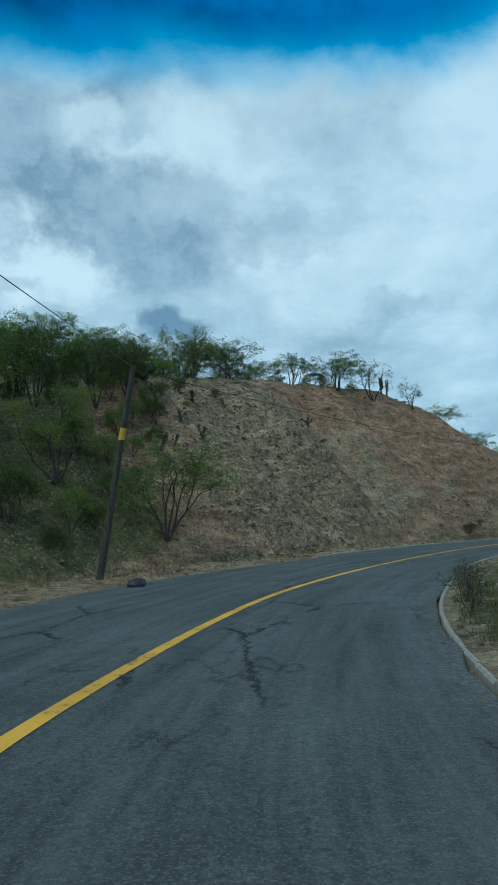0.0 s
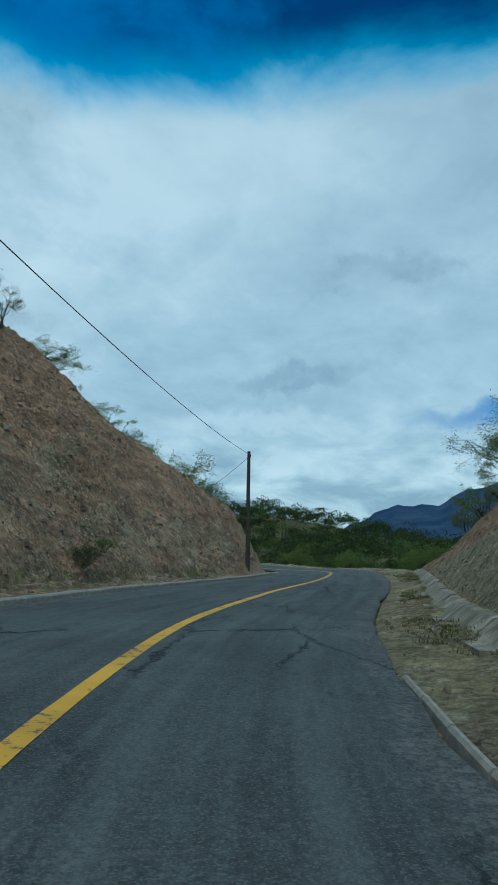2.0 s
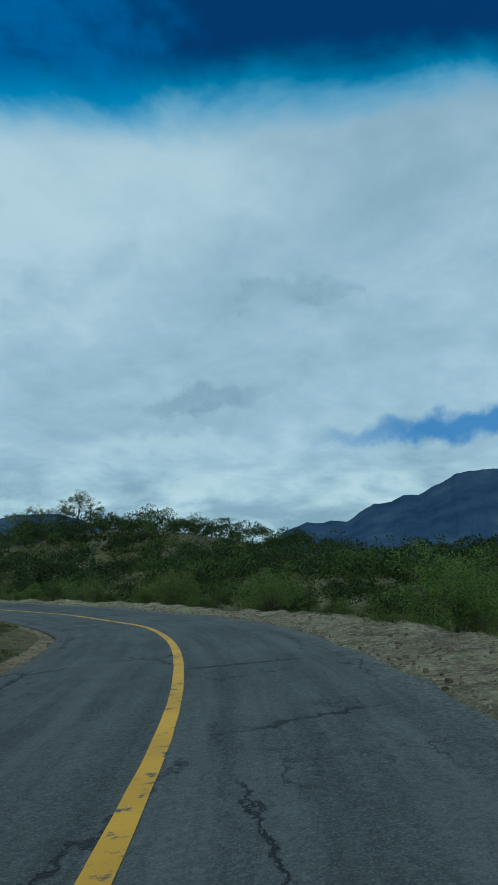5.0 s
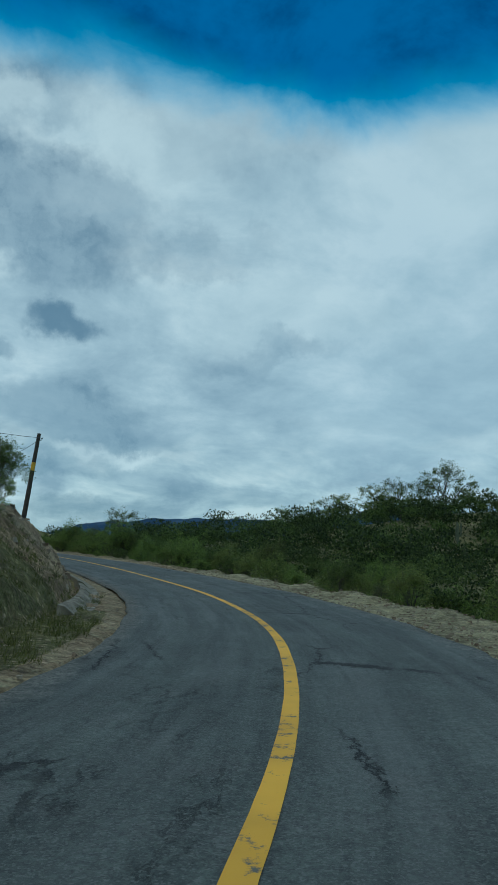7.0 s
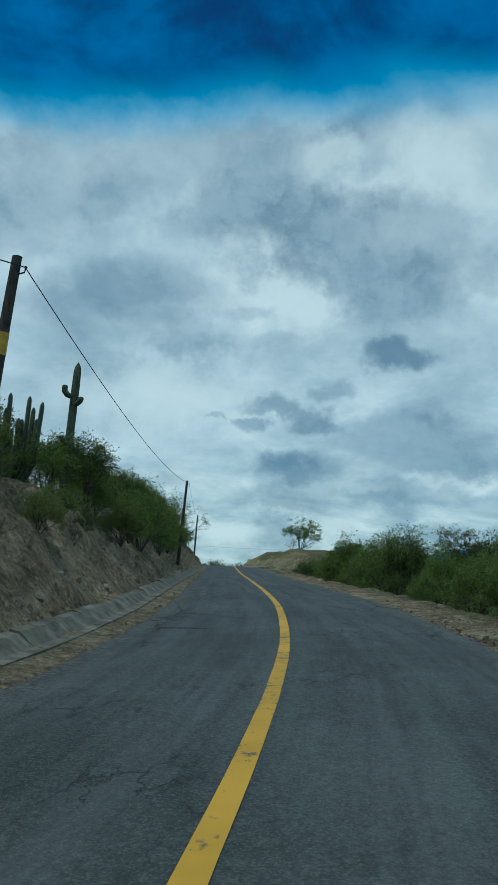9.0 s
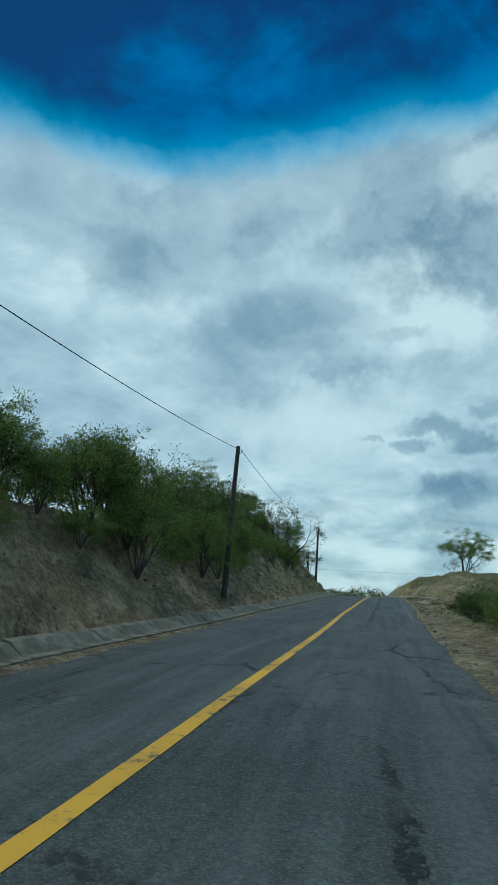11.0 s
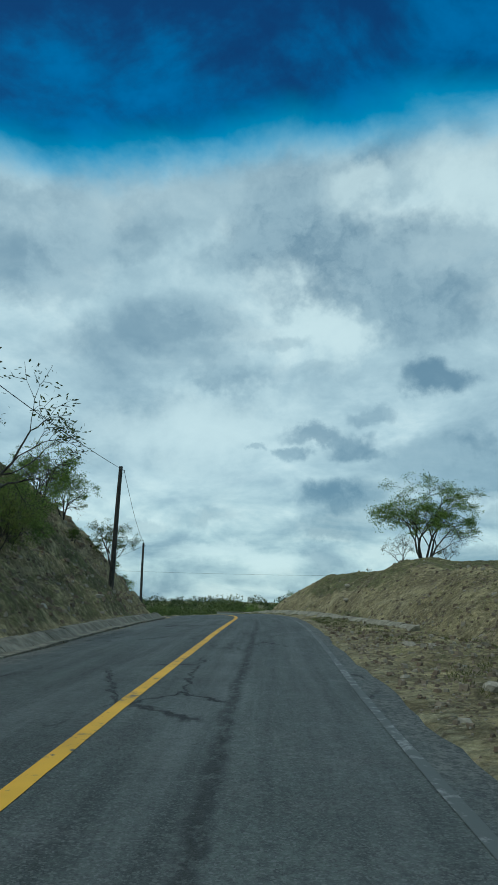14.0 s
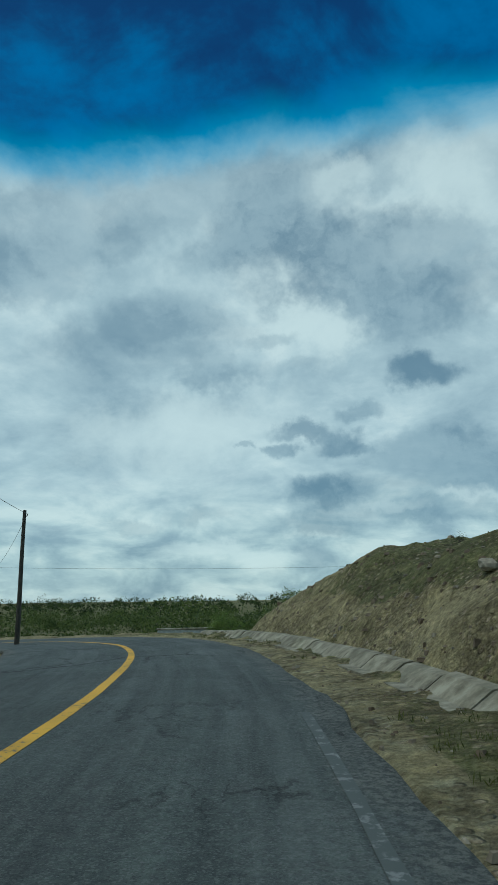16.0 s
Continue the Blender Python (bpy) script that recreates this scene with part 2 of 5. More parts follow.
def m_asphalt(N):
    """Old asphalt: the lane's own length, offset and distance from the edge lie in the mesh as 'lane'."""
    p = N.where
    lane = N.add("ShaderNodeAttribute", attribute_name="lane").outputs["Vector"]
    sep = N.add("ShaderNodeSeparateXYZ", {0: lane})
    down, off, rim = sep.outputs[0], sep.outputs[1], sep.outputs[2]
    long = N.add("ShaderNodeVectorMath", {0: lane, 1: (0.055, 1.0, 0.0)}, operation="MULTIPLY").outputs[0]
    grain = N.noise(p, 70.0, 4.0, 0.75).outputs[0]
    coarse = N.noise(p, 16.0, 5.0, 0.78).outputs[0]
    blot = N.noise(p, 0.35, 5.0, 0.6).outputs[0]
    worn = N.noise(p, 1.7, 6.0, 0.65).outputs[0]
    streak = N.noise(long, 2.6, 6.0, 0.68).outputs[0]
    base = N.ramp(blot, [(0.3, (0.050, 0.063, 0.055)), (0.5, (0.068, 0.084, 0.074)), (0.72, (0.094, 0.112, 0.100))])
    base = N.mix(N.math("MULTIPLY", N.smooth(worn, 0.50, 0.70), 0.45), base, (0.120, 0.128, 0.122, 1))
    # streaks along the lanes: paler where wheels polish, darker where oil drips
    base = N.mix(1.0, base, N.ramp(streak, [(0.34, (0.66, 0.66, 0.67)), (0.50, (1.0, 1.0, 1.0)), (0.66, (1.36, 1.36, 1.34))]), "MULTIPLY")
    base = N.mix(1.0, base, N.ramp(coarse, [(0.34, (0.62, 0.62, 0.63)), (0.50, (1.0, 1.0, 1.0)), (0.68, (1.55, 1.54, 1.50))]), "MULTIPLY")
    stone = N.add("ShaderNodeTexVoronoi", {"Vector": p, "Scale": 75.0}).outputs["Color"]
    pick = N.add("ShaderNodeSeparateColor", {0: stone}).outputs[0]
    base = N.mix(N.math("MULTIPLY", N.smooth(pick, 0.70, 0.95), 0.40), base, (0.210, 0.216, 0.202, 1))
    base = N.mix(N.math("MULTIPLY", N.smooth(pick, 0.30, 0.05), 0.40), base, (0.022, 0.022, 0.021, 1))
    base = N.mix(N.math("MULTIPLY", N.smooth(grain, 0.52, 0.72), 0.40), base, (0.170, 0.178, 0.168, 1))
    wheel = N.add("ShaderNodeAttribute", attribute_name="wear").outputs["Fac"]
    ragged = N.math("MULTIPLY", wheel, N.smooth(streak, 0.38, 0.62))
    base = N.mix(N.math("MULTIPLY", ragged, 0.42), base, (0.142, 0.150, 0.144, 1))
    # the ravelled rim of the pavement, where the stones lie bare
    bare = N.smooth(N.math("ADD", rim, N.math("MULTIPLY", N.math("SUBTRACT", worn, 0.5), 1.4)), 0.55, 0.10)
    base = N.mix(N.math("MULTIPLY", bare, 0.55), base, N.mix(N.smooth(coarse, 0.42, 0.58), (0.060, 0.062, 0.054, 1), (0.235, 0.228, 0.190, 1)))
    # cracks that run along the lanes with ragged branches, and crazed patches
    jog = N.add("ShaderNodeVectorMath", {0: N.noise(lane, 3.2, 6.0, 0.72).outputs["Color"], 1: (0.5, 0.5, 0.5)}, operation="SUBTRACT").outputs[0]
    warp = N.add("ShaderNodeVectorMath", {0: N.add("ShaderNodeVectorMath", {0: lane, 1: (0.34, 1.0, 0.0)}, operation="MULTIPLY").outputs[0],
                                          1: N.add("ShaderNodeVectorMath", {0: jog, 1: (0.25, 0.62, 0.0)}, operation="MULTIPLY").outputs[0]}, operation="ADD").outputs[0]
    crack = N.add("ShaderNodeTexVoronoi", {"Vector": warp, "Scale": 0.48}, feature="DISTANCE_TO_EDGE").outputs["Distance"]
    fine = N.add("ShaderNodeTexVoronoi", {"Vector": warp, "Scale": 3.4}, feature="DISTANCE_TO_EDGE").outputs["Distance"]
    zone = N.smooth(N.noise(lane, 0.23, 5.0, 0.65).outputs[0], 0.50, 0.58)
    zone2 = N.smooth(N.noise(lane, 0.42, 5.0, 0.65).outputs[0], 0.55, 0.64)
    lines = N.math("MULTIPLY", N.smooth(crack, 0.013, 0.004), zone)
    lines = N.math("MAXIMUM", lines, N.math("MULTIPLY", N.math("MULTIPLY", N.smooth(fine, 0.036, 0.010), zone2), 0.6))
    # the rough joint between two laid strips on the climb
    wander = N.math("ADD", off, N.math("MULTIPLY", N.math("SUBTRACT", N.noise(lane, 0.9, 5.0, 0.7).outputs[0], 0.5), 0.34))
    joint = N.smooth(N.math("ABSOLUTE", N.math("SUBTRACT", wander, 1.19)), 0.13, 0.02)
    there = N.math("MULTIPLY", N.smooth(down, 160.0, 176.0), N.smooth(down, 226.0, 214.0))
    joint = N.math("MULTIPLY", N.math("MULTIPLY", joint, there), N.smooth(N.noise(lane, 5.0, 5.0, 0.75).outputs[0], 0.40, 0.54))
    lines = N.math("MAXIMUM", lines, N.math("MULTIPLY", joint, 0.75))
    base = N.mix(N.math("MULTIPLY", lines, 0.9), base, (0.013, 0.014, 0.014, 1))
    N.put("Base Color", base)
    N.put("Roughness", N.ramp(worn, [(0.3, 0.66), (0.7, 0.88)]))
    N.put("Specular IOR Level", 0.35)
    h = N.math("SUBTRACT", N.math("ADD", N.math("ADD", N.math("MULTIPLY", grain, 0.6), N.math("MULTIPLY", coarse, 0.8)), N.math("MULTIPLY", pick, 0.3)), N.math("MULTIPLY", lines, 1.5))
    bump(N, h, 0.9, 0.014)


def m_paint(colour, under, amount):
    def build(N):
        p = N.where
        wear = N.noise(p, 7.0, 7.0, 0.7).outputs[0]
        big = N.noise(p, 0.8, 3.0).outputs[0]
        f = N.smooth(N.math("ADD", wear, N.math("MULTIPLY", big, 0.35)), amount - 0.04, amount + 0.06)
        tone = N.mix(N.smooth(big, 0.3, 0.7), (*colour, 1), (*[c * 0.75 for c in colour], 1))
        N.put("Base Color", N.mix(f, tone, (*under, 1)))
        N.put("Roughness", 0.7)
        bump(N, wear, 0.4, 0.006)

    return build


def m_earth(N):
    """Bare soil, talus, gravel and dry grass; the shares lie in the mesh as 'soil'."""
    p = N.where
    att = N.add("ShaderNodeAttribute", attribute_name="soil")
    rgb = N.add("ShaderNodeSeparateColor", {0: att.outputs["Color"]})
    red, green, pale = rgb.outputs[0], rgb.outputs[1], rgb.outputs[2]
    n1 = N.noise(p, 0.40, 7.0, 0.62, 0.5).outputs[0]
    n2 = N.noise(p, 2.6, 7.0, 0.68).outputs[0]
    n3 = N.noise(p, 19.0, 5.0, 0.75).outputs[0]
    strata = N.noise(N.add("ShaderNodeVectorMath", {0: p, 1: (0.30, 0.30, 1.6)}, operation="MULTIPLY").outputs[0], 1.0, 7.0, 0.65, 0.6).outputs[0]
    brown = N.ramp(strata, [(0.32, (0.165, 0.128, 0.075)), (0.5, (0.280, 0.220, 0.136)), (0.68, (0.410, 0.335, 0.216))])
    rust = N.ramp(strata, [(0.32, (0.205, 0.112, 0.062)), (0.5, (0.335, 0.200, 0.120)), (0.68, (0.450, 0.290, 0.186))])
    ochre = N.ramp(n1, [(0.3, (0.180, 0.156, 0.076)), (0.5, (0.285, 0.248, 0.130)), (0.7, (0.400, 0.352, 0.205))])
    grass = N.ramp(n2, [(0.3, (0.050, 0.066, 0.020)), (0.5, (0.102, 0.116, 0.038)), (0.72, (0.200, 0.182, 0.080))])
    slate = N.ramp(n2, [(0.3, (0.100, 0.100, 0.058)), (0.55, (0.175, 0.168, 0.104)), (0.75, (0.260, 0.245, 0.165))])
    base = N.mix(N.smooth(N.math("ADD", red, N.math("MULTIPLY", N.math("SUBTRACT", n1, 0.5), 1.6)), 0.42, 0.74), brown, rust)
    base = N.mix(N.smooth(N.math("ADD", pale, N.math("MULTIPLY", N.math("SUBTRACT", n1, 0.5), 0.9)), 0.40, 0.62), base, ochre)
    base = N.mix(N.math("MULTIPLY", N.smooth(n1, 0.54, 0.64), N.math("SUBTRACT", 0.50, N.math("MULTIPLY", pale, 0.5))), base, slate)
    gravel = N.ramp(n2, [(0.3, (0.165, 0.162, 0.094)), (0.5, (0.270, 0.262, 0.158)), (0.7, (0.370, 0.356, 0.235))])
    base = N.mix(N.smooth(N.math("ADD", att.outputs["Alpha"], N.math("MULTIPLY", N.math("SUBTRACT", n2, 0.5), 0.8)), 0.35, 0.65), base, gravel)
    cover = N.math("ADD", green, N.math("MULTIPLY", N.math("SUBTRACT", n2, 0.5), 1.3))
    base = N.mix(N.smooth(cover, 0.42, 0.66), base, grass)
    # loose chips of stone at two sizes, strewn in drifts
    drift = N.smooth(N.noise(p, 0.9, 5.0, 0.6).outputs[0], 0.42, 0.60)
    chips = N.add("ShaderNodeTexVoronoi", {"Vector": p, "Scale": 7.5})
    lumps = N.add("ShaderNodeTexVoronoi", {"Vector": p, "Scale": 4.0})
    chip = N.math("MULTIPLY", N.smooth(chips.outputs["Distance"], 0.42, 0.26), drift)
    lump = N.math("MULTIPLY", N.smooth(lumps.outputs["Distance"], 0.30, 0.20), drift)
    tone = N.add("ShaderNodeSeparateColor", {0: chips.outputs["Color"]}).outputs[0]
    base = N.mix(N.math("MULTIPLY", chip, N.smooth(tone, 0.35, 0.9)), base, (0.420, 0.350, 0.245, 1))
    base = N.mix(N.math("MULTIPLY", lump, 0.45), base, (0.270, 0.215, 0.150, 1))
    gap = N.math("MULTIPLY", N.smooth(chips.outputs["Distance"], 0.45, 0.70), drift)
    base = N.mix(N.math("MULTIPLY", gap, 0.45), base, (0.040, 0.030, 0.019, 1))
    base = N.mix(N.smooth(n3, 0.30, 0.70), N.mix(0.34, base, (0.030, 0.023, 0.014, 1)), N.mix(0.16, base, (0.48, 0.42, 0.32, 1)))
    scree = N.noise(p, 6.0, 9.0, 0.82).outputs[0]
    clod = N.noise(p, 1.1, 8.0, 0.75, 0.4).outputs[0]
    base = N.mix(1.0, base, N.ramp(scree, [(0.36, (0.58, 0.56, 0.53)), (0.50, (1.15, 1.14, 1.11)), (0.64, (1.75, 1.70, 1.62))]), "MULTIPLY")
    base = N.mix(1.0, base, N.ramp(clod, [(0.36, (0.70, 0.68, 0.65)), (0.50, (1.1, 1.09, 1.06)), (0.62, (1.42, 1.39, 1.32))]), "MULTIPLY")
    N.put("Base Color", base)
    N.put("Roughness", 0.95)
    N.put("Specular IOR Level", 0.15)
    h = N.math("ADD", N.math("ADD", N.math("MULTIPLY", n2, 1.0), N.math("MULTIPLY", n3, 0.3)), N.math("ADD", N.math("MULTIPLY", chip, 0.3), N.math("MULTIPLY", lump, 0.4)))
    bump(N, h, 1.0, 0.22)


def m_concrete(dirt, mid, clean):
    def build(N):
        p = N.where
        n = N.noise(p, 2.4, 8.0, 0.68).outputs[0]
        f = N.noise(p, 40.0, 3.0, 0.6).outputs[0]
        moss = N.noise(p, 0.7, 6.0, 0.7).outputs[0]
        rnd = N.add("ShaderNodeObjectInfo").outputs["Random"]
        base = N.ramp(n, [(0.34, dirt), (0.47, mid), (0.64, clean)])
        base = N.mix(N.math("MULTIPLY", N.smooth(moss, 0.50, 0.62), 0.55), base, (0.105, 0.105, 0.058, 1))
        base = N.mix(N.math("MULTIPLY", rnd, 0.30), base, (0.17, 0.155, 0.12, 1))
        N.put("Base Color", base)
        N.put("Roughness", 0.9)
        bump(N, N.math("ADD", N.math("MULTIPLY", n, 0.7), N.math("MULTIPLY", f, 0.3)), 0.5, 0.015)

    return build


def m_rock(N):
    p = N.where
    n = N.noise(p, 5.0, 6.0, 0.65).outputs[0]
    r = N.add("ShaderNodeNewGeometry").outputs["Random Per Island"]
    base = N.ramp(r, [(0.0, (0.150, 0.105, 0.064)), (0.4, (0.240, 0.180, 0.115)), (0.75, (0.320, 0.262, 0.180)), (1.0, (0.440, 0.400, 0.300))])
    base = N.mix(N.smooth(n, 0.35, 0.7), N.mix(0.4, base, (0.03, 0.025, 0.02, 1)), base)
    N.put("Base Color", base)
    N.put("Roughness", 0.92)
    bump(N, n, 0.7, 0.03)


def m_leaf(dark, light, dry):
    def build(N):
        r = N.add("ShaderNodeNewGeometry").outputs["Random Per Island"]
        o = N.add("ShaderNodeObjectInfo").outputs["Random"]
        big = N.noise(N.where, 1.1, 3.0).outputs[0]
        tract = N.noise(N.where, 0.21, 3.0).outputs[0]
        c = N.mix(N.smooth(N.math("ADD", N.math("MULTIPLY", r, 0.6), N.math("MULTIPLY", big, 0.5)), 0.2, 0.85), (*dark, 1), (*light, 1))
        c = N.mix(N.math("MULTIPLY", N.smooth(N.math("ADD", o, N.math("MULTIPLY", r, 0.5)), 0.75, 1.5), 0.6), c, (*dry, 1))
        c = N.mix(N.math("MULTIPLY", N.smooth(tract, 0.50, 0.66), 0.55), c, (*dark, 1))
        N.put("Base Color", c)
        N.put("Roughness", 0.6)
        N.put("Specular IOR Level", 0.3)
        thin = N.add("ShaderNodeBsdfTranslucent", {"Color": c})
        both = N.add("ShaderNodeMixShader", {0: 0.5, 1: N.bsdf.outputs[0], 2: thin.outputs[0]})
        N.tree.links.new(both.outputs[0], N.out.inputs[0])

    return build


def m_bark(dark, light):
    def build(N):
        p = N.where
        n = N.noise(N.add("ShaderNodeVectorMath", {0: p, 1: (1, 1, 0.25)}, operation="MULTIPLY").outputs[0], 14.0, 5.0, 0.65).outputs[0]
        N.put("Base Color", N.mix(N.smooth(n, 0.3, 0.7), (*dark, 1), (*light, 1)))
        N.put("Roughness", 0.9)
        bump(N, n, 0.6, 0.02)

    return build


# distance haze is painted into the mountains' base colour as blue
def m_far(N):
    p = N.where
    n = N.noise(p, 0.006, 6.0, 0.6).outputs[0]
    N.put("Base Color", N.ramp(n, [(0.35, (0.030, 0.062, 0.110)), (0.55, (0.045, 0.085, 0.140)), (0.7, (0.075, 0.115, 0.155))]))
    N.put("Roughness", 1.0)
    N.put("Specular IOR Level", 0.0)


def m_plain(colour, rough=0.7, metal=0.0):
    def build(N):
        n = N.noise(N.where, 8.0, 5.0, 0.6).outputs[0]
        N.put("Base Color", N.mix(N.smooth(n, 0.3, 0.7), (*[c * 0.7 for c in colour], 1), (*colour, 1)))
        N.put("Roughness", rough)
        N.put("Metallic", metal)

    return build


material("asphalt", m_asphalt)
material("yellow_paint", m_paint((0.80, 0.44, 0.030), (0.11, 0.11, 0.085), 0.77))
material("white_paint", m_paint((0.25, 0.26, 0.24), (0.080, 0.092, 0.082), 0.60))
material("earth", m_earth)
material("concrete", m_concrete((0.100, 0.085, 0.050), (0.260, 0.232, 0.155), (0.460, 0.425, 0.310)))
material("concrete_stained", m_concrete((0.055, 0.050, 0.034), (0.135, 0.125, 0.086), (0.300, 0.280, 0.205)))
material("rock", m_rock)
material("kerb_concrete", m_plain((0.36, 0.34, 0.27), 0.9))
material("leaf_green", m_leaf((0.078, 0.130, 0.030), (0.255, 0.360, 0.080), (0.23, 0.225, 0.072)))
material("leaf_dark", m_leaf((0.038, 0.064, 0.017), (0.145, 0.212, 0.048), (0.15, 0.150, 0.056)))
material("leaf_wood", m_leaf((0.018, 0.032, 0.011), (0.080, 0.118, 0.030), (0.11, 0.105, 0.042)))
material("leaf_grey", m_leaf((0.050, 0.066, 0.026), (0.135, 0.165, 0.062), (0.19, 0.175, 0.09)))
material("grass_blade", m_leaf((0.05, 0.065, 0.016), (0.15, 0.165, 0.040), (0.27, 0.225, 0.10)))
material("bark", m_bark((0.032, 0.027, 0.022), (0.095, 0.084, 0.068)))
material("pole_wood", m_bark((0.030, 0.026, 0.021), (0.085, 0.075, 0.058)))
material("cactus_skin", m_bark((0.045, 0.062, 0.036), (0.115, 0.140, 0.082)))
material("hazed_rock", m_far)
material("yellow_band", m_plain((0.70, 0.42, 0.02), 0.5))
material("tar", m_plain((0.018, 0.019, 0.018), 0.8))
material("wire_black", m_plain((0.02, 0.02, 0.022), 0.5))
material("dark_cloth", m_plain((0.03, 0.025, 0.035), 0.6))
material("white_wall", m_plain((0.62, 0.62, 0.58), 0.85))

# ------------------------------------------------------------------ the plan of the road
# centreline from behind the start to past the last bend
LINE = [(-2.6, -90), (-2.6, -60), (-2.5, -40), (-2.3, -24.0), (-2.15, -14.0), (-2.0, -4.0), (-1.85, 6.1), (0.2, 16.4), (4.5, 26.1), (10.6, 34.3),
        (17.6, 41.2), (24.8, 47.8), (32.2, 55.4), (38.6, 62.8), (44.1, 70.7), (48.4, 79.2), (50.9, 89.1), (51.2, 98.8),
        (49.7, 108.8), (47.1, 118.4), (43.8, 127.7), (40.4, 136.7), (36.7, 146.6), (33.4, 155.4), (29.9, 165.1), (26.3, 174.7),
        (22.9, 183.9), (19.3, 193.4), (15.4, 202.6), (10.6, 211.0), (4.2, 218.6), (-4.0, 224.6), (-14, 229), (-30, 233), (-60, 236), (-110, 238)]
HALF = 3.1
HALF_LEFT = [(-60, 3.6), (0, 4.6), (20, 4.8), (32, 3.6), (40, 3.1), (46, 3.2), (60, 3.0), (125, 3.0), (140, 3.2), (214, 3.3), (320, 3.2)]
HALF_RIGHT = [(-60, 3.4), (0, 3.95), (20, 3.9), (28, 3.3), (40, 3.1), (56, 3.2), (68, 3.3), (95, 3.5), (115, 3.4), (130, 3.0), (170, 3.05), (182, 3.2), (200, 3.3), (215, 3.4), (230, 3.45), (320, 3.3)]


def spline(points, step):
    """A smooth line through points, cut into even steps."""
    p = np.array(points, float)
    p = np.vstack([2 * p[0] - p[1], p, 2 * p[-1] - p[-2]])
    out = []
    for i in range(1, len(p) - 2):
        a, b, c, d = p[i - 1 : i + 3]
        for u in np.linspace(0, 1, 24, endpoint=False):
            out.append(0.5 * (2 * b + (c - a) * u + (2 * a - 5 * b + 4 * c - d) * u**2 + (3 * b - a - 3 * c + d) * u**3))
    out = np.array(out + [p[-2]])
    s = np.r_[0, np.cumsum(np.linalg.norm(np.diff(out, axis=0), axis=1))]
    even = np.arange(0, s[-1], step)
    return np.stack([np.interp(even, s, out[:, k]) for k in range(2)], 1), even


CL, CS = spline(LINE, 0.5)
CS = CS - CS[np.argmin(((CL - (-2.2, 0.0)) ** 2).sum(1))]
TAN = np.gradient(CL, axis=0)
TAN /= np.linalg.norm(TAN, axis=1, keepdims=True)
RIGHT = np.stack([TAN[:, 1], -TAN[:, 0]], 1)


def ease(s, rows):
    """Values along the road, smoothed between (place, value) rows."""
    xs, ys = zip(*rows)
    wide = np.linspace(-3, 3, 7)
    return np.mean([np.interp(np.asarray(s, float) + k, xs, ys) for k in wide], 0)


GRADE = [(-90, -1.0), (0, -1.3), (10, -1.45), (22, -1.35), (36, -1.2), (68, -1.24), (82, -1.42), (100, -1.82), (112, -1.70), (126, -1.40), (142, -1.0), (168, -0.62),
         (190, -0.18), (210, 0.2), (226, 0.30), (238, 0.22), (252, -0.3), (280, -1.6), (330, -3.5)]
TILT = [(-40, 0.04), (0, 0.06), (40, 0.05), (62, 0.0), (80, -0.04), (125, -0.05), (150, -0.015), (215, 0.0), (240, -0.04), (300, -0.04)]  # left side up


def road_z(s, c):
    return ease(s, GRADE) + ease(s, TILT) * (1.6 - np.clip(c, -5.5, 4.5))


def half(s, left):
    """Half the paved width on one side."""
    return ease(s, HALF_LEFT if left else HALF_RIGHT)


# left and right of the road: foot of the bank from the road's edge, height of the bank, its steepness, rise beyond
L_FOOT = [(-60, 3), (5, 4.5), (20, 6), (26, 5.5), (30, 3.8), (38, 3.0), (47, 2.7), (55, 1.9), (62, 1.2), (70, 0.9), (76, 1.0), (81, 2.6), (86, 3.6), (96, 2.6), (106, 1.9), (116, 1.5), (130, 1.35), (150, 1.3),
          (175, 1.15), (190, 1.0), (206, 0.95), (216, 1.0), (226, 1.1), (231, 1.4), (237, 2.6), (246, 4), (340, 4)]
L_HIGH = [(-60, 2), (10, 1.5), (20, 3.5), (27, 10), (33, 12.2), (42, 13.0), (50, 13.9), (56, 12.8), (62, 9.0), (67, 6.0), (71, 4.7), (75, 3.8), (78, 2.2), (81, 1.0), (86, 1.0), (96, 1.2), (105, 1.8), (115, 2.4), (130, 2.8),
          (150, 3.0), (175, 3.0), (186, 3.8), (198, 5.6), (208, 7.4), (217, 7.4), (224, 6.2), (229, 3.8), (233, 1.2), (237, 0.0), (244, -0.8), (340, -2.0)]
L_STEEP = [(-60, 0.4), (15, 0.45), (24, 0.9), (30, 1.15), (45, 1.2), (58, 1.2), (66, 1.08), (70, 1.55), (77, 2.0), (83, 0.6), (100, 0.7), (120, 1.0), (175, 1.0), (190, 0.9), (206, 0.95), (216, 1.05), (226, 1.12), (340, 0.3)]
R_FOOT = [(-60, 3), (20, 2.5), (35, 2.3), (42, 2.0), (50, 1.9), (58, 1.9), (64, 2.1), (69, 2.4), (76, 2.6), (120, 2.4), (130, 1.6), (182, 1.8), (194, 3), (204, 4), (211, 3.2), (220, 2.1), (230, 1.8), (237, 1.8),
          (243, 2), (252, 3), (340, 3)]
R_HIGH = [(-60, 0.5), (20, 0.5), (34, 0.8), (40, 2.6), (46, 4.4), (53, 4.5), (60, 3.9), (66, 4.7), (70, 3.4), (73.5, 0.8), (78, -0.6), (85, -1.3), (120, -1.3), (130, -0.6), (180, -0.4), (190, 0.4), (200, 1.0), (208, 1.8), (218, 2.6),
          (227, 2.9), (230, 2.9), (232.6, 1.6), (234.4, 2.0), (236, 4.4), (237.4, 3.9), (239, 0.5), (241.5, 0.1), (245, -0.5), (258, -1.5), (340, -4)]
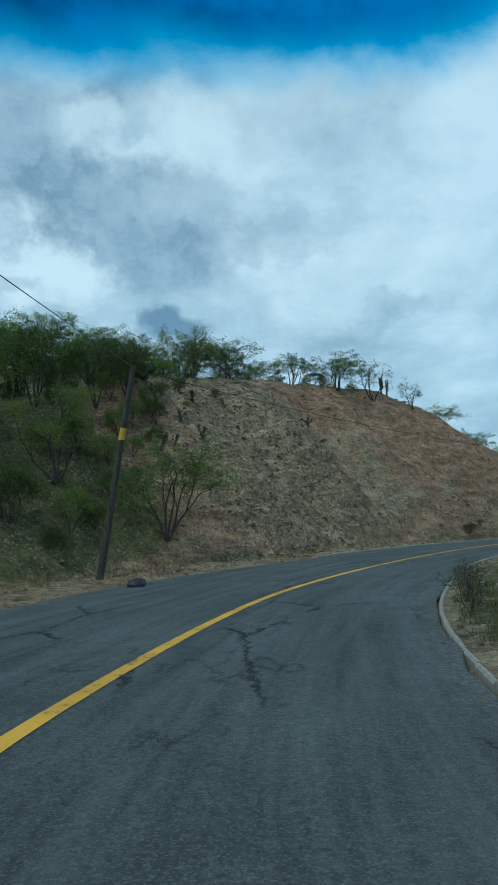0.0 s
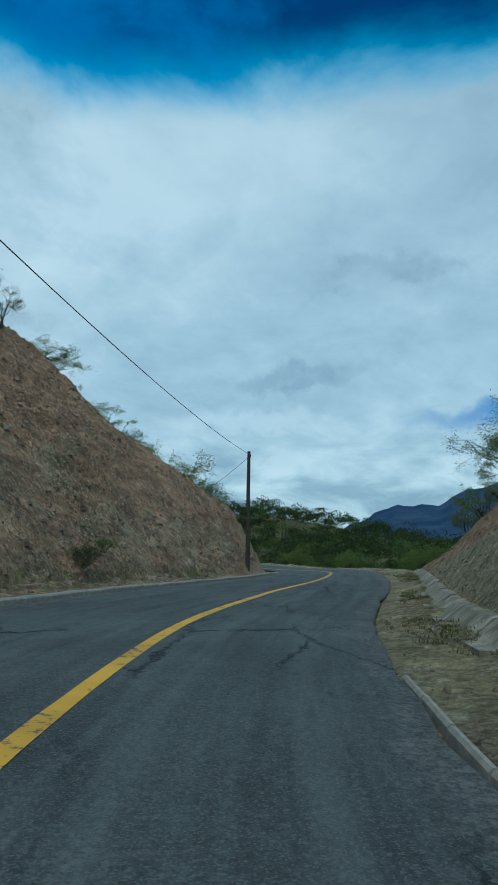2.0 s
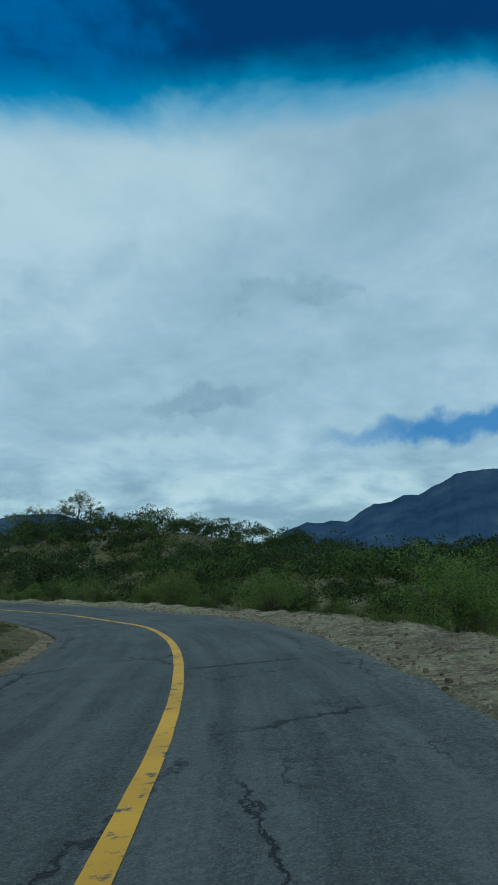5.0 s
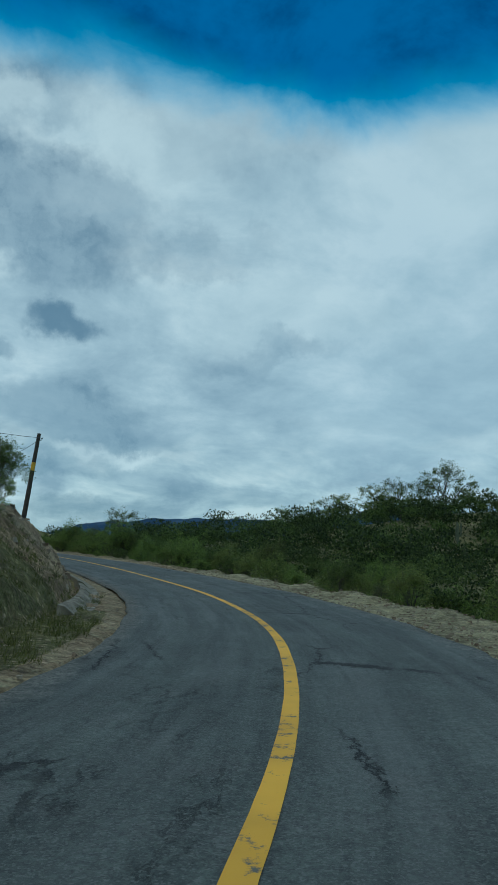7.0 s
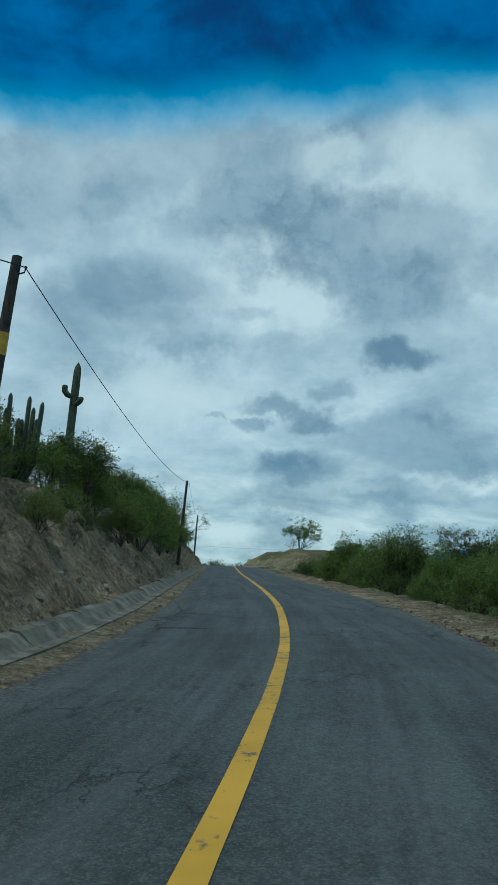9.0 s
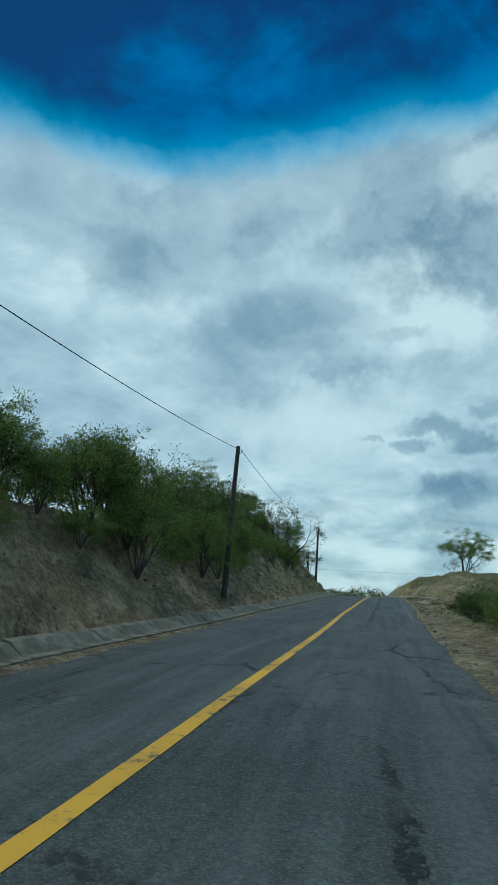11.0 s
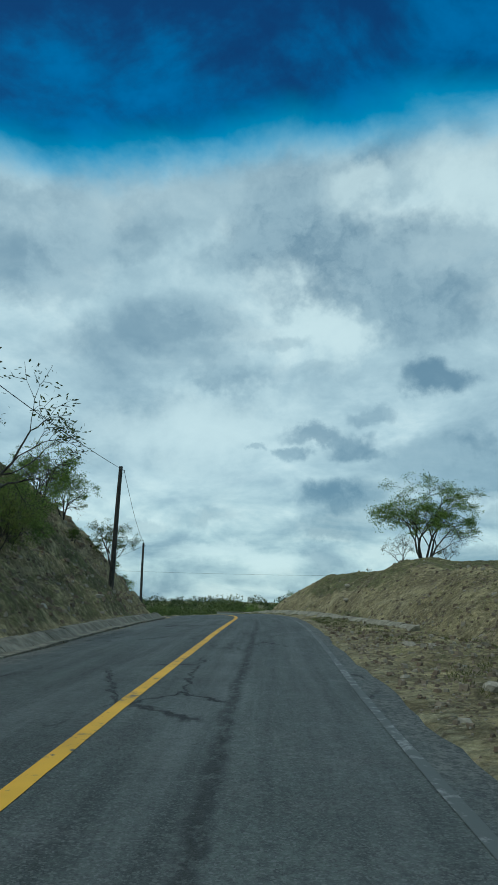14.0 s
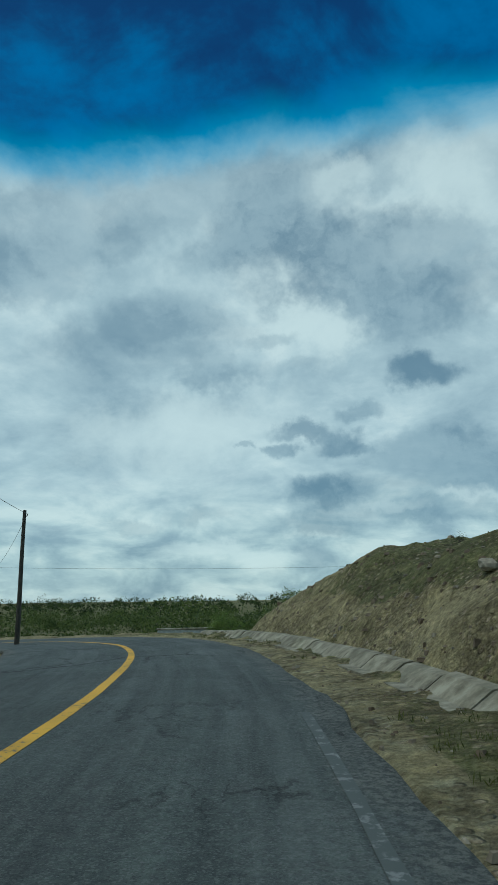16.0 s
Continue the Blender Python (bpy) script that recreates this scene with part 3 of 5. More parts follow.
R_STEEP = [(-60, 0.3), (34, 0.5), (42, 1.15), (60, 1.2), (70, 0.8), (76, 0.5), (130, 0.4), (190, 0.5), (208, 0.6), (220, 0.70), (230, 0.85), (242, 0.9), (340, 0.3)]
L_BACK = [(-60, 0.25), (25, 0.42), (40, 0.22), (55, 0.10), (75, 0.22), (100, 0.25), (200, 0.12), (226, 0.02), (240, -0.02), (340, -0.03)]
R_BACK = [(-60, 0.02), (40, 0.10), (60, 0.05), (70, -0.02), (200, 0.0), (214, -0.06), (222, -0.02), (227, 0.08), (234, 0.03), (340, -0.02)]


def fbm(x, y, scale, octaves=4, seed=0):
    """Smooth value noise on a plane, -1 to 1."""
    rng = np.random.RandomState(seed)
    out, amp, total = np.zeros_like(x, dtype=float), 1.0, 0.0
    for k in range(octaves):
        grid = rng.rand(256, 256)
        a, ca, sa = rng.rand() * 6.28, 0, 0
        ca, sa = math.cos(a), math.sin(a)
        u, v = (x * ca - y * sa) / scale + 37.1 * k, (x * sa + y * ca) / scale + 11.7 * k
        i, j = np.floor(u).astype(int), np.floor(v).astype(int)
        fu, fv = u - i, v - j
        fu, fv = fu * fu * (3 - 2 * fu), fv * fv * (3 - 2 * fv)
        g = lambda p, q: grid[p % 256, q % 256]
        out += amp * ((g(i, j) * (1 - fu) + g(i + 1, j) * fu) * (1 - fv) + (g(i, j + 1) * (1 - fu) + g(i + 1, j + 1) * fu) * fv - 0.5) * 2
        total, amp, scale = total + amp, amp * 0.5, scale * 0.5
    return out / total


def smoothstep(x, a, b):
    u = np.clip((x - a) / (b - a), 0, 1)
    return u * u * (3 - 2 * u)


def hills(x, y):
    """Height above the road's level of the country round about."""
    def dome(cx, cy, rx, ry, h, turn=0.0):
        c, s = math.cos(turn), math.sin(turn)
        u, v = ((x - cx) * c + (y - cy) * s) / rx, (-(x - cx) * s + (y - cy) * c) / ry
        return h * np.exp(-(u * u + v * v))
    z = dome(-22, 92, 32, 40, 19) + dome(-75, 70, 50, 60, 22) + dome(14, 92, 20, 26, 7)
    z += dome(110, 176, 34, 30, 9.5) + dome(150, 165, 40, 30, 3) + dome(80, 208, 40, 30, 4) + dome(-10, 160, 26, 40, 7) + dome(170, 60, 50, 50, 3)
    far = np.hypot(x - 40, y - 100)
    return z - 1.5 - 2.0 * smoothstep(far, 90, 260) + 6 * fbm(x, y, 160.0, 3, 5) * smoothstep(far, 150, 400) + fbm(x, y, 14.0, 3, 6) * 0.5


def side_height(s, w, left):
    """Height over the road's edge at w metres outside it, with the rough face of the cut."""
    foot = ease(s, L_FOOT if left else R_FOOT)
    high = ease(s, L_HIGH if left else R_HIGH)
    steep = ease(s, L_STEEP if left else R_STEEP)
    back = ease(s, L_BACK if left else R_BACK)
    run = np.maximum(np.abs(high) / steep, 0.8)
    q = np.clip((w - foot) / run, 0, 1)
    toe = smoothstep(s, 120, 190) * left
    mound = smoothstep(s, 188, 202) * (1 - left)
    shape = np.where(high > 0, (1 - mound) * q ** (0.87 + 0.28 * toe) + mound * (1 - (1 - q) ** 1.7), q * q * (3 - 2 * q))
    return high * shape + np.clip(w - foot - run, 0, 30) * back + 0.06 * smoothstep(w, 0.4, foot + 0.01), q


def plan(x, y):
    """Place along the road, offset to the right of the centreline."""
    s, c = np.empty(len(x)), np.empty(len(x))
    for i in range(0, len(x), 20000):
        q = np.stack([x[i : i + 20000], y[i : i + 20000]], 1)
        d = (q**2).sum(1)[:, None] - 2 * q @ CL.T + (CL**2).sum(1)[None]
        k = d.argmin(1)
        off = q - CL[k]
        s[i : i + 20000] = CS[k] + (off * TAN[k]).sum(1)
        c[i : i + 20000] = (off * RIGHT[k]).sum(1)
    return s, c


def terrain(x, y, fine=True):
    """Height of the country at each place, and what kind of soil it is."""
    s, c = plan(x, y)
    w = np.abs(c) - np.where(c < 0, half(s, True), half(s, False))
    hl, ql = side_height(s, np.maximum(w, 0), True)
    hr, qr = side_height(s, np.maximum(w, 0), False)
    left = c < 0
    h, q = np.where(left, hl, hr), np.where(left, ql, qr)
    edge = road_z(s, np.where(left, -half(s, True), half(s, False)))
    near = edge + h
    mid = smoothstep(w, 9, 34)
    z = near * (1 - mid) + np.maximum(hills(x, y), near - 6) * mid
    return z, s, c, w, q


def soil_shares(x, y, z, s, c, w, q):
    """Red soil, grass cover, pale ochre soil."""
    left = c < 0
    n = fbm(x, y, 9.0, 3, 9)
    red = np.where(left, 0.45 + 0.3 * smoothstep(q, 0.4, 1.0), 0.75) * smoothstep(s, -20, 15) * (1 - smoothstep(s, 72, 110)) + 0.12
    red = np.where(~left & (s < 36), 0.12, red)
    low_cut = ~left & (s > 34) & (s < 78)
    seam = np.interp(s, [42, 48, 54, 62, 70], [0.62, 0.55, 0.42, 0.20, 0.0])
    red = np.where(low_cut, 0.10 + 0.90 * smoothstep(q + 0.10 * n, seam - 0.06, seam + 0.06), red)
    pale = smoothstep(s, 165, 195) * np.where(left, 0.55, 0.80) + 0.25 * smoothstep(w, 0.1, 0.8) * (1 - smoothstep(w, 1.2, 2.5))
    pale = np.where(low_cut & (w < 2.4), 0.62, pale)
    face = (q > 0.02) & (q < 0.97)
    cut = np.where(left, smoothstep(s, 22, 34) * (1 - smoothstep(s, 72, 84)) + smoothstep(s, 104, 118) * (1 - smoothstep(s, 226, 236)),
                   smoothstep(s, 30, 42) * (1 - smoothstep(s, 68, 76)) + smoothstep(s, 183, 195) * (1 - smoothstep(s, 244, 256)))
    green = np.where(face, 0.75 - (0.75 - 0.22 * smoothstep(s, 110, 140)) * cut, np.where(w > 1.0, 0.66, 0.26)) + 0.25 * n
    green = np.where((w > 1.0) & (q <= 0.02), green - 0.12, green)
    green = np.maximum(green, 0.95 * smoothstep(w, 11, 15) * (1 - 0.5 * left * (s > 30) * (s < 72)))
    green = np.maximum(green, 0.8 * left * (1 - smoothstep(s, 26.5, 30.5)) * smoothstep(w, 4.5, 6.5))
    green = np.where(left & (s > 76) & (s < 112) & (w > 0.5) & (w < 6.0), 0.78 + 0.35 * n, green)
    green = np.where(~left & (s < 36) & (w > 0.3), 0.66 + 0.4 * n, green)
    bend = smoothstep(s, 66, 76) * (1 - smoothstep(s, 124, 134)) * (c > 0)
    grit = (1 - smoothstep(w, 0.5 + 1.9 * bend, 1.0 + 2.2 * bend)) * (0.45 + 0.5 * bend)
    grit = np.maximum(grit, 0.80 * low_cut * smoothstep(q, 0.0, 0.05) * (1 - smoothstep(q + 0.10 * n, seam - 0.06, seam + 0.06)))
    green = np.where(w < 0.5 + 2.0 * bend, green * 0.4, green)
    green = np.where(~left & (s > 195) & (s < 248) & (q > 0.35), np.maximum(green, 0.50 + 0.50 * n), green)
    green = np.where(~left & (s > 180) & (s < 225) & (q < 0.1) & (w > 0.4), np.maximum(green, 0.50 + 0.5 * n), green)
    green = np.where(left & (s > 178) & (s < 226) & (w > 1.2), np.maximum(green, 0.36 + 0.55 * n), green)
    grit = np.maximum(grit, 0.47 * left * smoothstep(s, 33, 36) * (1 - smoothstep(s, 40, 44)) * smoothstep(q, 0.03, 0.12) * (1 - smoothstep(q + 0.25 * n, 0.30, 0.55)))
    # tan talus colour also paints the spur's lit side, redder soil its darker face
    talus = left * smoothstep(s, 31, 34) * (1 - smoothstep(s + 0.5 * n, 39.6, 40.8))
    hollow = left * smoothstep(s + 0.8 * n, 40.4, 41.4) * (1 - smoothstep(s + 1.6 * n - 0.35 * w, 41.5, 43.5)) * smoothstep(q, 0.05, 0.15) * (1 - smoothstep(q + 0.2 * n, 0.50, 0.70))
    red = red * (1 - 0.8 * talus) + 0.25 * left * smoothstep(s, 42, 46) * (1 - smoothstep(s, 66, 72)) * smoothstep(q, 0.15, 0.4)
    grit = np.where(left & (s > 28) & (s < 46) & (w > 1.5), 0.50 * hollow, grit)
    pale = pale + 0.30 * talus
    return np.stack([np.clip(red, 0, 1), np.clip(green, 0, 1), np.clip(pale, 0, 1), np.clip(grit, 0, 1)], 1)


def grid_mesh(name, X, Y, Z, soil, mat, smooth=True):
    """A sheet over a grid of places."""
    n, m = X.shape
    me = bpy.data.meshes.new(name)
    co = np.stack([X, Y, Z], -1).reshape(-1, 3)
    i = np.arange(n * m).reshape(n, m)
    quads = np.stack([i[:-1, :-1], i[1:, :-1], i[1:, 1:], i[:-1, 1:]], -1).reshape(-1, 4)
    me.vertices.add(len(co))
    me.vertices.foreach_set("co", co.ravel())
    me.loops.add(quads.size)
    me.loops.foreach_set("vertex_index", quads.ravel().astype(np.int32))
    me.polygons.add(len(quads))
    me.polygons.foreach_set("loop_start", np.arange(0, quads.size, 4, dtype=np.int32))
    me.polygons.foreach_set("use_smooth", np.full(len(quads), smooth))
    me.update(calc_edges=True)
    if soil is not None:
        a = me.color_attributes.new("soil", "FLOAT_COLOR", "POINT")
        a.data.foreach_set("color", soil.astype(np.float32).ravel())
    me.materials.append(MATS[mat])
    return me


def stretch(lo, hi, step, reach):
    """Even steps over the place, then longer and longer ones out to the horizon."""
    a = list(np.arange(lo, hi + step / 2, step))
    for sign in (1, -1):
        d, p = step, a[-1] if sign > 0 else a[0]
        while abs(p) < reach:
            d *= 1.22
            p += sign * d
            a.append(p) if sign > 0 else a.insert(0, p)
    return np.array(a)


def build_ground():
    gx, gy = stretch(-50, 150, 1.1, 4200), stretch(-10, 290, 1.1, 4200)
    X, Y = np.meshgrid(gx, gy, indexing="ij")
    x, y = X.ravel(), Y.ravel()
    z, s, c, w, q = terrain(x, y)
    soil = soil_shares(x, y, z, s, c, w, q)
    strip = (s > -70) & (s < 320)
    z = z - np.where(strip, 0.7 * (1 - smoothstep(w, 14, 17)), 0.3 * (1 - smoothstep(w, 1, 3)))
    ob = new("ground", grid_mesh("ground", X, Y, z.reshape(X.shape), soil, "earth"))
    tagged(ob, "dry scrubland of brown soil, stones and thin grass", "ground", kind="structure")


def along(s):
    k = np.interp(s, CS, np.arange(len(CS)))
    i = np.clip(k.astype(int), 0, len(CS) - 2)
    u = (k - i)[..., None]
    return CL[i] * (1 - u) + CL[i + 1] * u, RIGHT[i] * (1 - u) + RIGHT[i + 1] * u


def place(s, c):
    """x, y of a point c metres right of the centreline at s."""
    p, r = along(np.asarray(s, float))
    return p + r * np.asarray(c, float)[..., None]


def relief(x, y, z, s, w, q, left):
    """The rough face of a bank: broad rills, dipping strata that stand out as ledges, clods, and single gullies."""
    face = smoothstep(q, 0.0, 0.12) * (1 - 0.6 * smoothstep(q, 0.9, 1.0))
    rill = fbm(s, w * 0.22, 2.4, 1, 21 + left) * 0.26 + fbm(s, w * 0.40, 6.0, 2, 31 + left) * 0.50
    cleft = -0.55 * np.clip(fbm(s + 0.35 * w, w * 0.14, 3.4, 2, 61 + left) - 0.22, 0, 0.5)
    dip = (z * 0.95 + s * 0.16 + 0.55 * fbm(x, y, 4.0, 3, 71 + left)) / 0.85
    saw = dip - np.floor(dip)
    ledge = (smoothstep(saw, 0.0, 0.72) * (1 - smoothstep(saw, 0.80, 1.0)) - 0.45) * 0.34 * np.clip(0.55 + 1.2 * fbm(s, z * 1.5, 6.0, 2, 81 + left), 0, 1.2)
    rough = fbm(x, y + z, 1.3, 4, 51 + left) * 0.20 + np.abs(fbm(x - z, y, 0.7, 2, 55 + left)) * 0.10
    calm = 1.0 if left else 0.42
    high = np.clip(np.abs(ease(s, L_HIGH if left else R_HIGH)) / 3, 0.25, 1)
    up = face * calm * (rill + cleft + ledge) * high + rough * smoothstep(w, 0.3, 1.6)
    if left:
        # the talus spur beside the first bend and the gully behind it
        gully = np.exp(-(((s - 41.8 - 0.16 * (w - 6)) / 1.4) ** 2)) * smoothstep(q, 0.10, 0.35) * (1 - smoothstep(q, 0.62, 0.95))
        spur = np.exp(-(((s - 38.6 + 0.10 * (w - 6)) / 1.4) ** 2)) * smoothstep(q, 0.0, 0.2) * (1 - smoothstep(q, 0.55, 0.9))
        up = up + 1.0 * spur - 1.35 * gully
    else:
        # slumps in the face of the mound
        for at, wide, deep in ((216.5, 1.6, 0.35), (222.0, 1.3, -0.30), (226.5, 1.8, 0.32), (231.5, 1.2, 0.26)):
            up = up - deep * np.exp(-(((s - at - 0.25 * (w - 4)) / wide) ** 2)) * smoothstep(q, 0.15, 0.5)
    return up


def build_bank(name, left, label):
    ss = np.r_[np.arange(-45, 24, 0.5), np.arange(24, 76, 0.2), np.arange(76, 180, 0.35), np.arange(180, 246, 0.2), np.arange(246, 300, 0.6)]
    ws = np.r_[-0.3, -0.06, np.arange(0.1, 11, 0.15), np.arange(11, 17.2, 0.4)]
    S, W = np.meshgrid(ss, ws, indexing="ij")
    side = -1 if left else 1
    XY = place(S, side * (half(S.ravel(), left).reshape(S.shape) + W))
    x, y, s, w = XY[..., 0].ravel(), XY[..., 1].ravel(), S.ravel(), W.ravel()
    z, s2, c, w2, q = terrain(x, y)
    soil = soil_shares(x, y, z, s, side * (HALF + w), w, q)
    z = z + relief(x, y, z, s, w, q, left)
    z -= 0.10 * (w < 0) + 0.03 * (w < 0.3)
    z -= 0.9 * smoothstep(w, 15, 17)
    me = grid_mesh(name, XY[..., 0], XY[..., 1], z.reshape(S.shape), soil, "earth")
    if left:
        me.flip_normals()
    tagged(new(name, me), label, "embankment", kind="structure")


def build_road():
    ss = np.arange(-60, 310, 0.5)
    cs = np.r_[-1, np.linspace(-0.985, 0.985, 15), 1] * HALF
    S, C = np.meshgrid(ss, cs, indexing="ij")
    jag = fbm(S.ravel(), C.ravel() * 5, 1.5, 4, 77).reshape(S.shape) * 0.16
    C2 = np.where(C < 0, C * half(ss, True)[:, None] / HALF, C * half(ss, False)[:, None] / HALF)
    C2 = np.where(np.abs(C) > HALF * 0.98, C2 + jag * np.sign(C), C2)
    XY = place(S, C2)
    Z = road_z(S.ravel(), C2.ravel()).reshape(S.shape) + 0.02 - 0.07 * (np.abs(C) > HALF * 0.99)
    me = grid_mesh("road", XY[..., 0], XY[..., 1], Z, None, "asphalt")
    tracks = np.exp(-((np.abs(np.abs(C) - 1.55) - 0.75) / 0.35) ** 2) * 0.8
    a = me.attributes.new("wear", "FLOAT", "POINT")
    a.data.foreach_set("value", tracks.ravel().astype(np.float32))
    a = me.attributes.new("lane", "FLOAT_VECTOR", "POINT")
    a.data.foreach_set("vector", np.stack([S, C2, np.where(C < 0, half(ss, True)[:, None] + C2, half(ss, False)[:, None] - C2)], -1).astype(np.float32).ravel())
    tagged(new("road", me), "worn grey asphalt road with cracks and patches", "road", kind="structure")


def build_stripe(name, s0, s1, c, width, mat, label, jitter=0.01):
    ss = np.arange(s0, s1, 0.25)
    cs = np.array([-0.5, 0, 0.5]) * width
    S, C = np.meshgrid(ss, cs, indexing="ij")
    wob = fbm(S.ravel(), C.ravel() * 8, 0.8, 3, 5).reshape(S.shape) * jitter
    off = ease(ss, c)[:, None] if isinstance(c, list) else c
    C = C + off + wob
    XY = place(S, C)
    Z = road_z(S.ravel(), C.ravel()).reshape(S.shape) + 0.026
    tagged(new(name, grid_mesh(name, XY[..., 0], XY[..., 1], Z, None, mat)), label, "road marking", kind="structure")


build_ground()
build_bank("embankment_left", True, "eroded roadside cut of brown and rusty soil with talus")
build_bank("embankment_right", False, "roadside bank of red and ochre soil with rubble")
build_road()
DRIFT = [(-60, 0.1), (10, 0.12), (17, 0.18), (24, 0.36), (30, 0.40), (40, 0.1), (49, -0.06), (55, 0.02), (62, 0.22), (72, 0.35), (85, 0.2), (95, 0.15), (108, 0.14), (116, 0.0), (126, -0.15), (140, -0.15), (160, -0.02), (188, -0.13), (204, -0.02), (216, 0.05), (226, 0.28), (236, 0.50), (305, 0.5)]
build_stripe("centre_line", -60, 305, DRIFT, 0.17, "yellow_paint", "continuous yellow centre line, scuffed paint")
build_stripe("edge_line", 172, 224, [(172, 2.8), (195, 2.8), (203, 2.93), (215, 3.0), (245, 3.05)], 0.11, "white_paint", "faded white edge line on the asphalt")


def build_seam(s, c0, c1, wide, label):
    """A ragged tar-filled joint across the lane."""
    c = np.linspace(c0, c1, 24)
    r = np.random.RandomState(int(s))
    S = np.stack([s + r.normal(size=24) * 0.03 - wide * r.uniform(0.3, 0.9, 24), s + r.normal(size=24) * 0.03 + wide * r.uniform(0.3, 0.9, 24)], 1)
    C = np.stack([c, c], 1)
    XY = place(S, C)
    Z = road_z(S.ravel(), C.ravel()).reshape(S.shape) + 0.025
    me = grid_mesh("road_seam", XY[..., 0], XY[..., 1], Z, None, "tar")
    me.flip_normals()
    tagged(new("road_seam", me), label, "road joint", kind="structure")


build_seam(55.0, 0.35, 3.0, 0.07, "dark tar-filled joint across the lane")
build_seam(91.5, -2.9, -1.7, 0.06, "short dark crack across the lane")


# ------------------------------------------------------------------ distance
def build_ridge(name, start, end, far, crest, label):
    """A far mountain chain between two bearings (degrees right of +y), with crest heights in degrees."""
    b = np.radians(np.linspace(start, end, 420))
    up = np.interp(np.degrees(b), *zip(*crest)) + 0.34 * fbm(np.degrees(b) * 10, b * 0, 22.0, 5, 3)
    rows = np.linspace(0, 1, 14)
    B, R = np.meshgrid(b, rows, indexing="ij")
    H = np.tan(np.radians(up))[:, None] * far * R
    D = far * (1 - 0.35 * (1 - R)) + fbm(np.degrees(B).ravel() * 12, R.ravel() * 40, 12.0, 4, 8).reshape(B.shape) * 120 * (1 - R)
    me = grid_mesh(name, 40 + np.sin(B) * D, 60 + np.cos(B) * D, H * D / far - 12, None, "hazed_rock", False)
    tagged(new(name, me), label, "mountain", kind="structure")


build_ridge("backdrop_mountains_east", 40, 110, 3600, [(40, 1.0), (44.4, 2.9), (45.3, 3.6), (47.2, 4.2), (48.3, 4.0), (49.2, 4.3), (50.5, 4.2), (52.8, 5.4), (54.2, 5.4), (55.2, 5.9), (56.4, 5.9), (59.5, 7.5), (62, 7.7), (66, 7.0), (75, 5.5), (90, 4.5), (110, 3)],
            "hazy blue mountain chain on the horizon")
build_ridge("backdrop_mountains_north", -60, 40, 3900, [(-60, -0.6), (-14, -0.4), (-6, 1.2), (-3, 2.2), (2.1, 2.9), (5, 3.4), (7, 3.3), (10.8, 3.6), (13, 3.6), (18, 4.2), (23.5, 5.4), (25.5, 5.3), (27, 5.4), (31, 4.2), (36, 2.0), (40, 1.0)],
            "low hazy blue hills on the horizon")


# ------------------------------------------------------------------ builders
def quad_mesh(name, verts, quads, mat, smooth=False):
    """One mesh from arrays of corners and four-cornered faces."""
    verts, quads = np.asarray(verts, np.float32).reshape(-1, 3), np.asarray(quads, np.int32).reshape(-1, 4)
    me = bpy.data.meshes.new(name)
    me.vertices.add(len(verts))
    me.vertices.foreach_set("co", verts.ravel())
    me.loops.add(quads.size)
    me.loops.foreach_set("vertex_index", quads.ravel())
    me.polygons.add(len(quads))
    me.polygons.foreach_set("loop_start", np.arange(0, quads.size, 4, dtype=np.int32))
    me.polygons.foreach_set("use_smooth", np.full(len(quads), smooth))
    me.update(calc_edges=True)
    me.materials.append(MATS[mat])
    return me


def part(name, me, parent, label=""):
    """A mesh as one part under a thing or under a part."""
    ob = new(name, me)
    ob.parent = parent
    return tagged(ob, label)


def thing(name, label, category, group=""):
    return tagged(new(name), label, category, group)


class Soup:
    """Gathers tubes and leaves."""

    def __init__(self):
        self.v, self.q, self.n = [], [], 0

    def tube(self, pts, radii, sides=6):
        pts = np.asarray(pts, float)
        d = np.gradient(pts, axis=0)
        d /= np.linalg.norm(d, axis=1, keepdims=True) + 1e-9
        ref = np.where(np.abs(d[:, 2:3]) > 0.9, [[1.0, 0, 0]], [[0, 0, 1.0]])
        a = np.cross(d, ref)
        a /= np.linalg.norm(a, axis=1, keepdims=True) + 1e-9
        b = np.cross(d, a)
        ang = np.arange(sides) * 2 * math.pi / sides
        ring = pts[:, None] + np.asarray(radii)[:, None, None] * (np.cos(ang)[None, :, None] * a[:, None] + np.sin(ang)[None, :, None] * b[:, None])
        m, k = len(pts), np.arange(sides)
        base = self.n + np.arange(m - 1)[:, None] * sides
        q = np.stack([base + k, base + (k + 1) % sides, base + sides + (k + 1) % sides, base + sides + k], -1).reshape(-1, 4)
        self.v.append(ring.reshape(-1, 3))
        self.q.append(q)
        self.n += m * sides

    def leaves(self, at, way, long, wide, rng):
        """Leaves of one face each, pointed at both ends."""
        at, way = np.asarray(at, float), np.asarray(way, float)
        way = way / (np.linalg.norm(way, axis=1, keepdims=True) + 1e-9)
        side = np.cross(way, rng.normal(size=way.shape))
        side /= np.linalg.norm(side, axis=1, keepdims=True) + 1e-9
        L, W = np.asarray(long).reshape(-1, 1), np.asarray(wide).reshape(-1, 1)
        quad = np.stack([at, at + way * L * 0.55 - side * W * 0.5, at + way * L, at + way * L * 0.55 + side * W * 0.5], 1)
        self.v.append(quad.reshape(-1, 3))
        self.q.append(self.n + np.arange(len(at) * 4).reshape(-1, 4))
        self.n += len(at) * 4

    def mesh(self, name, mat, smooth=False):
        return quad_mesh(name, np.concatenate(self.v), np.concatenate(self.q), mat, smooth)


REACH = {}


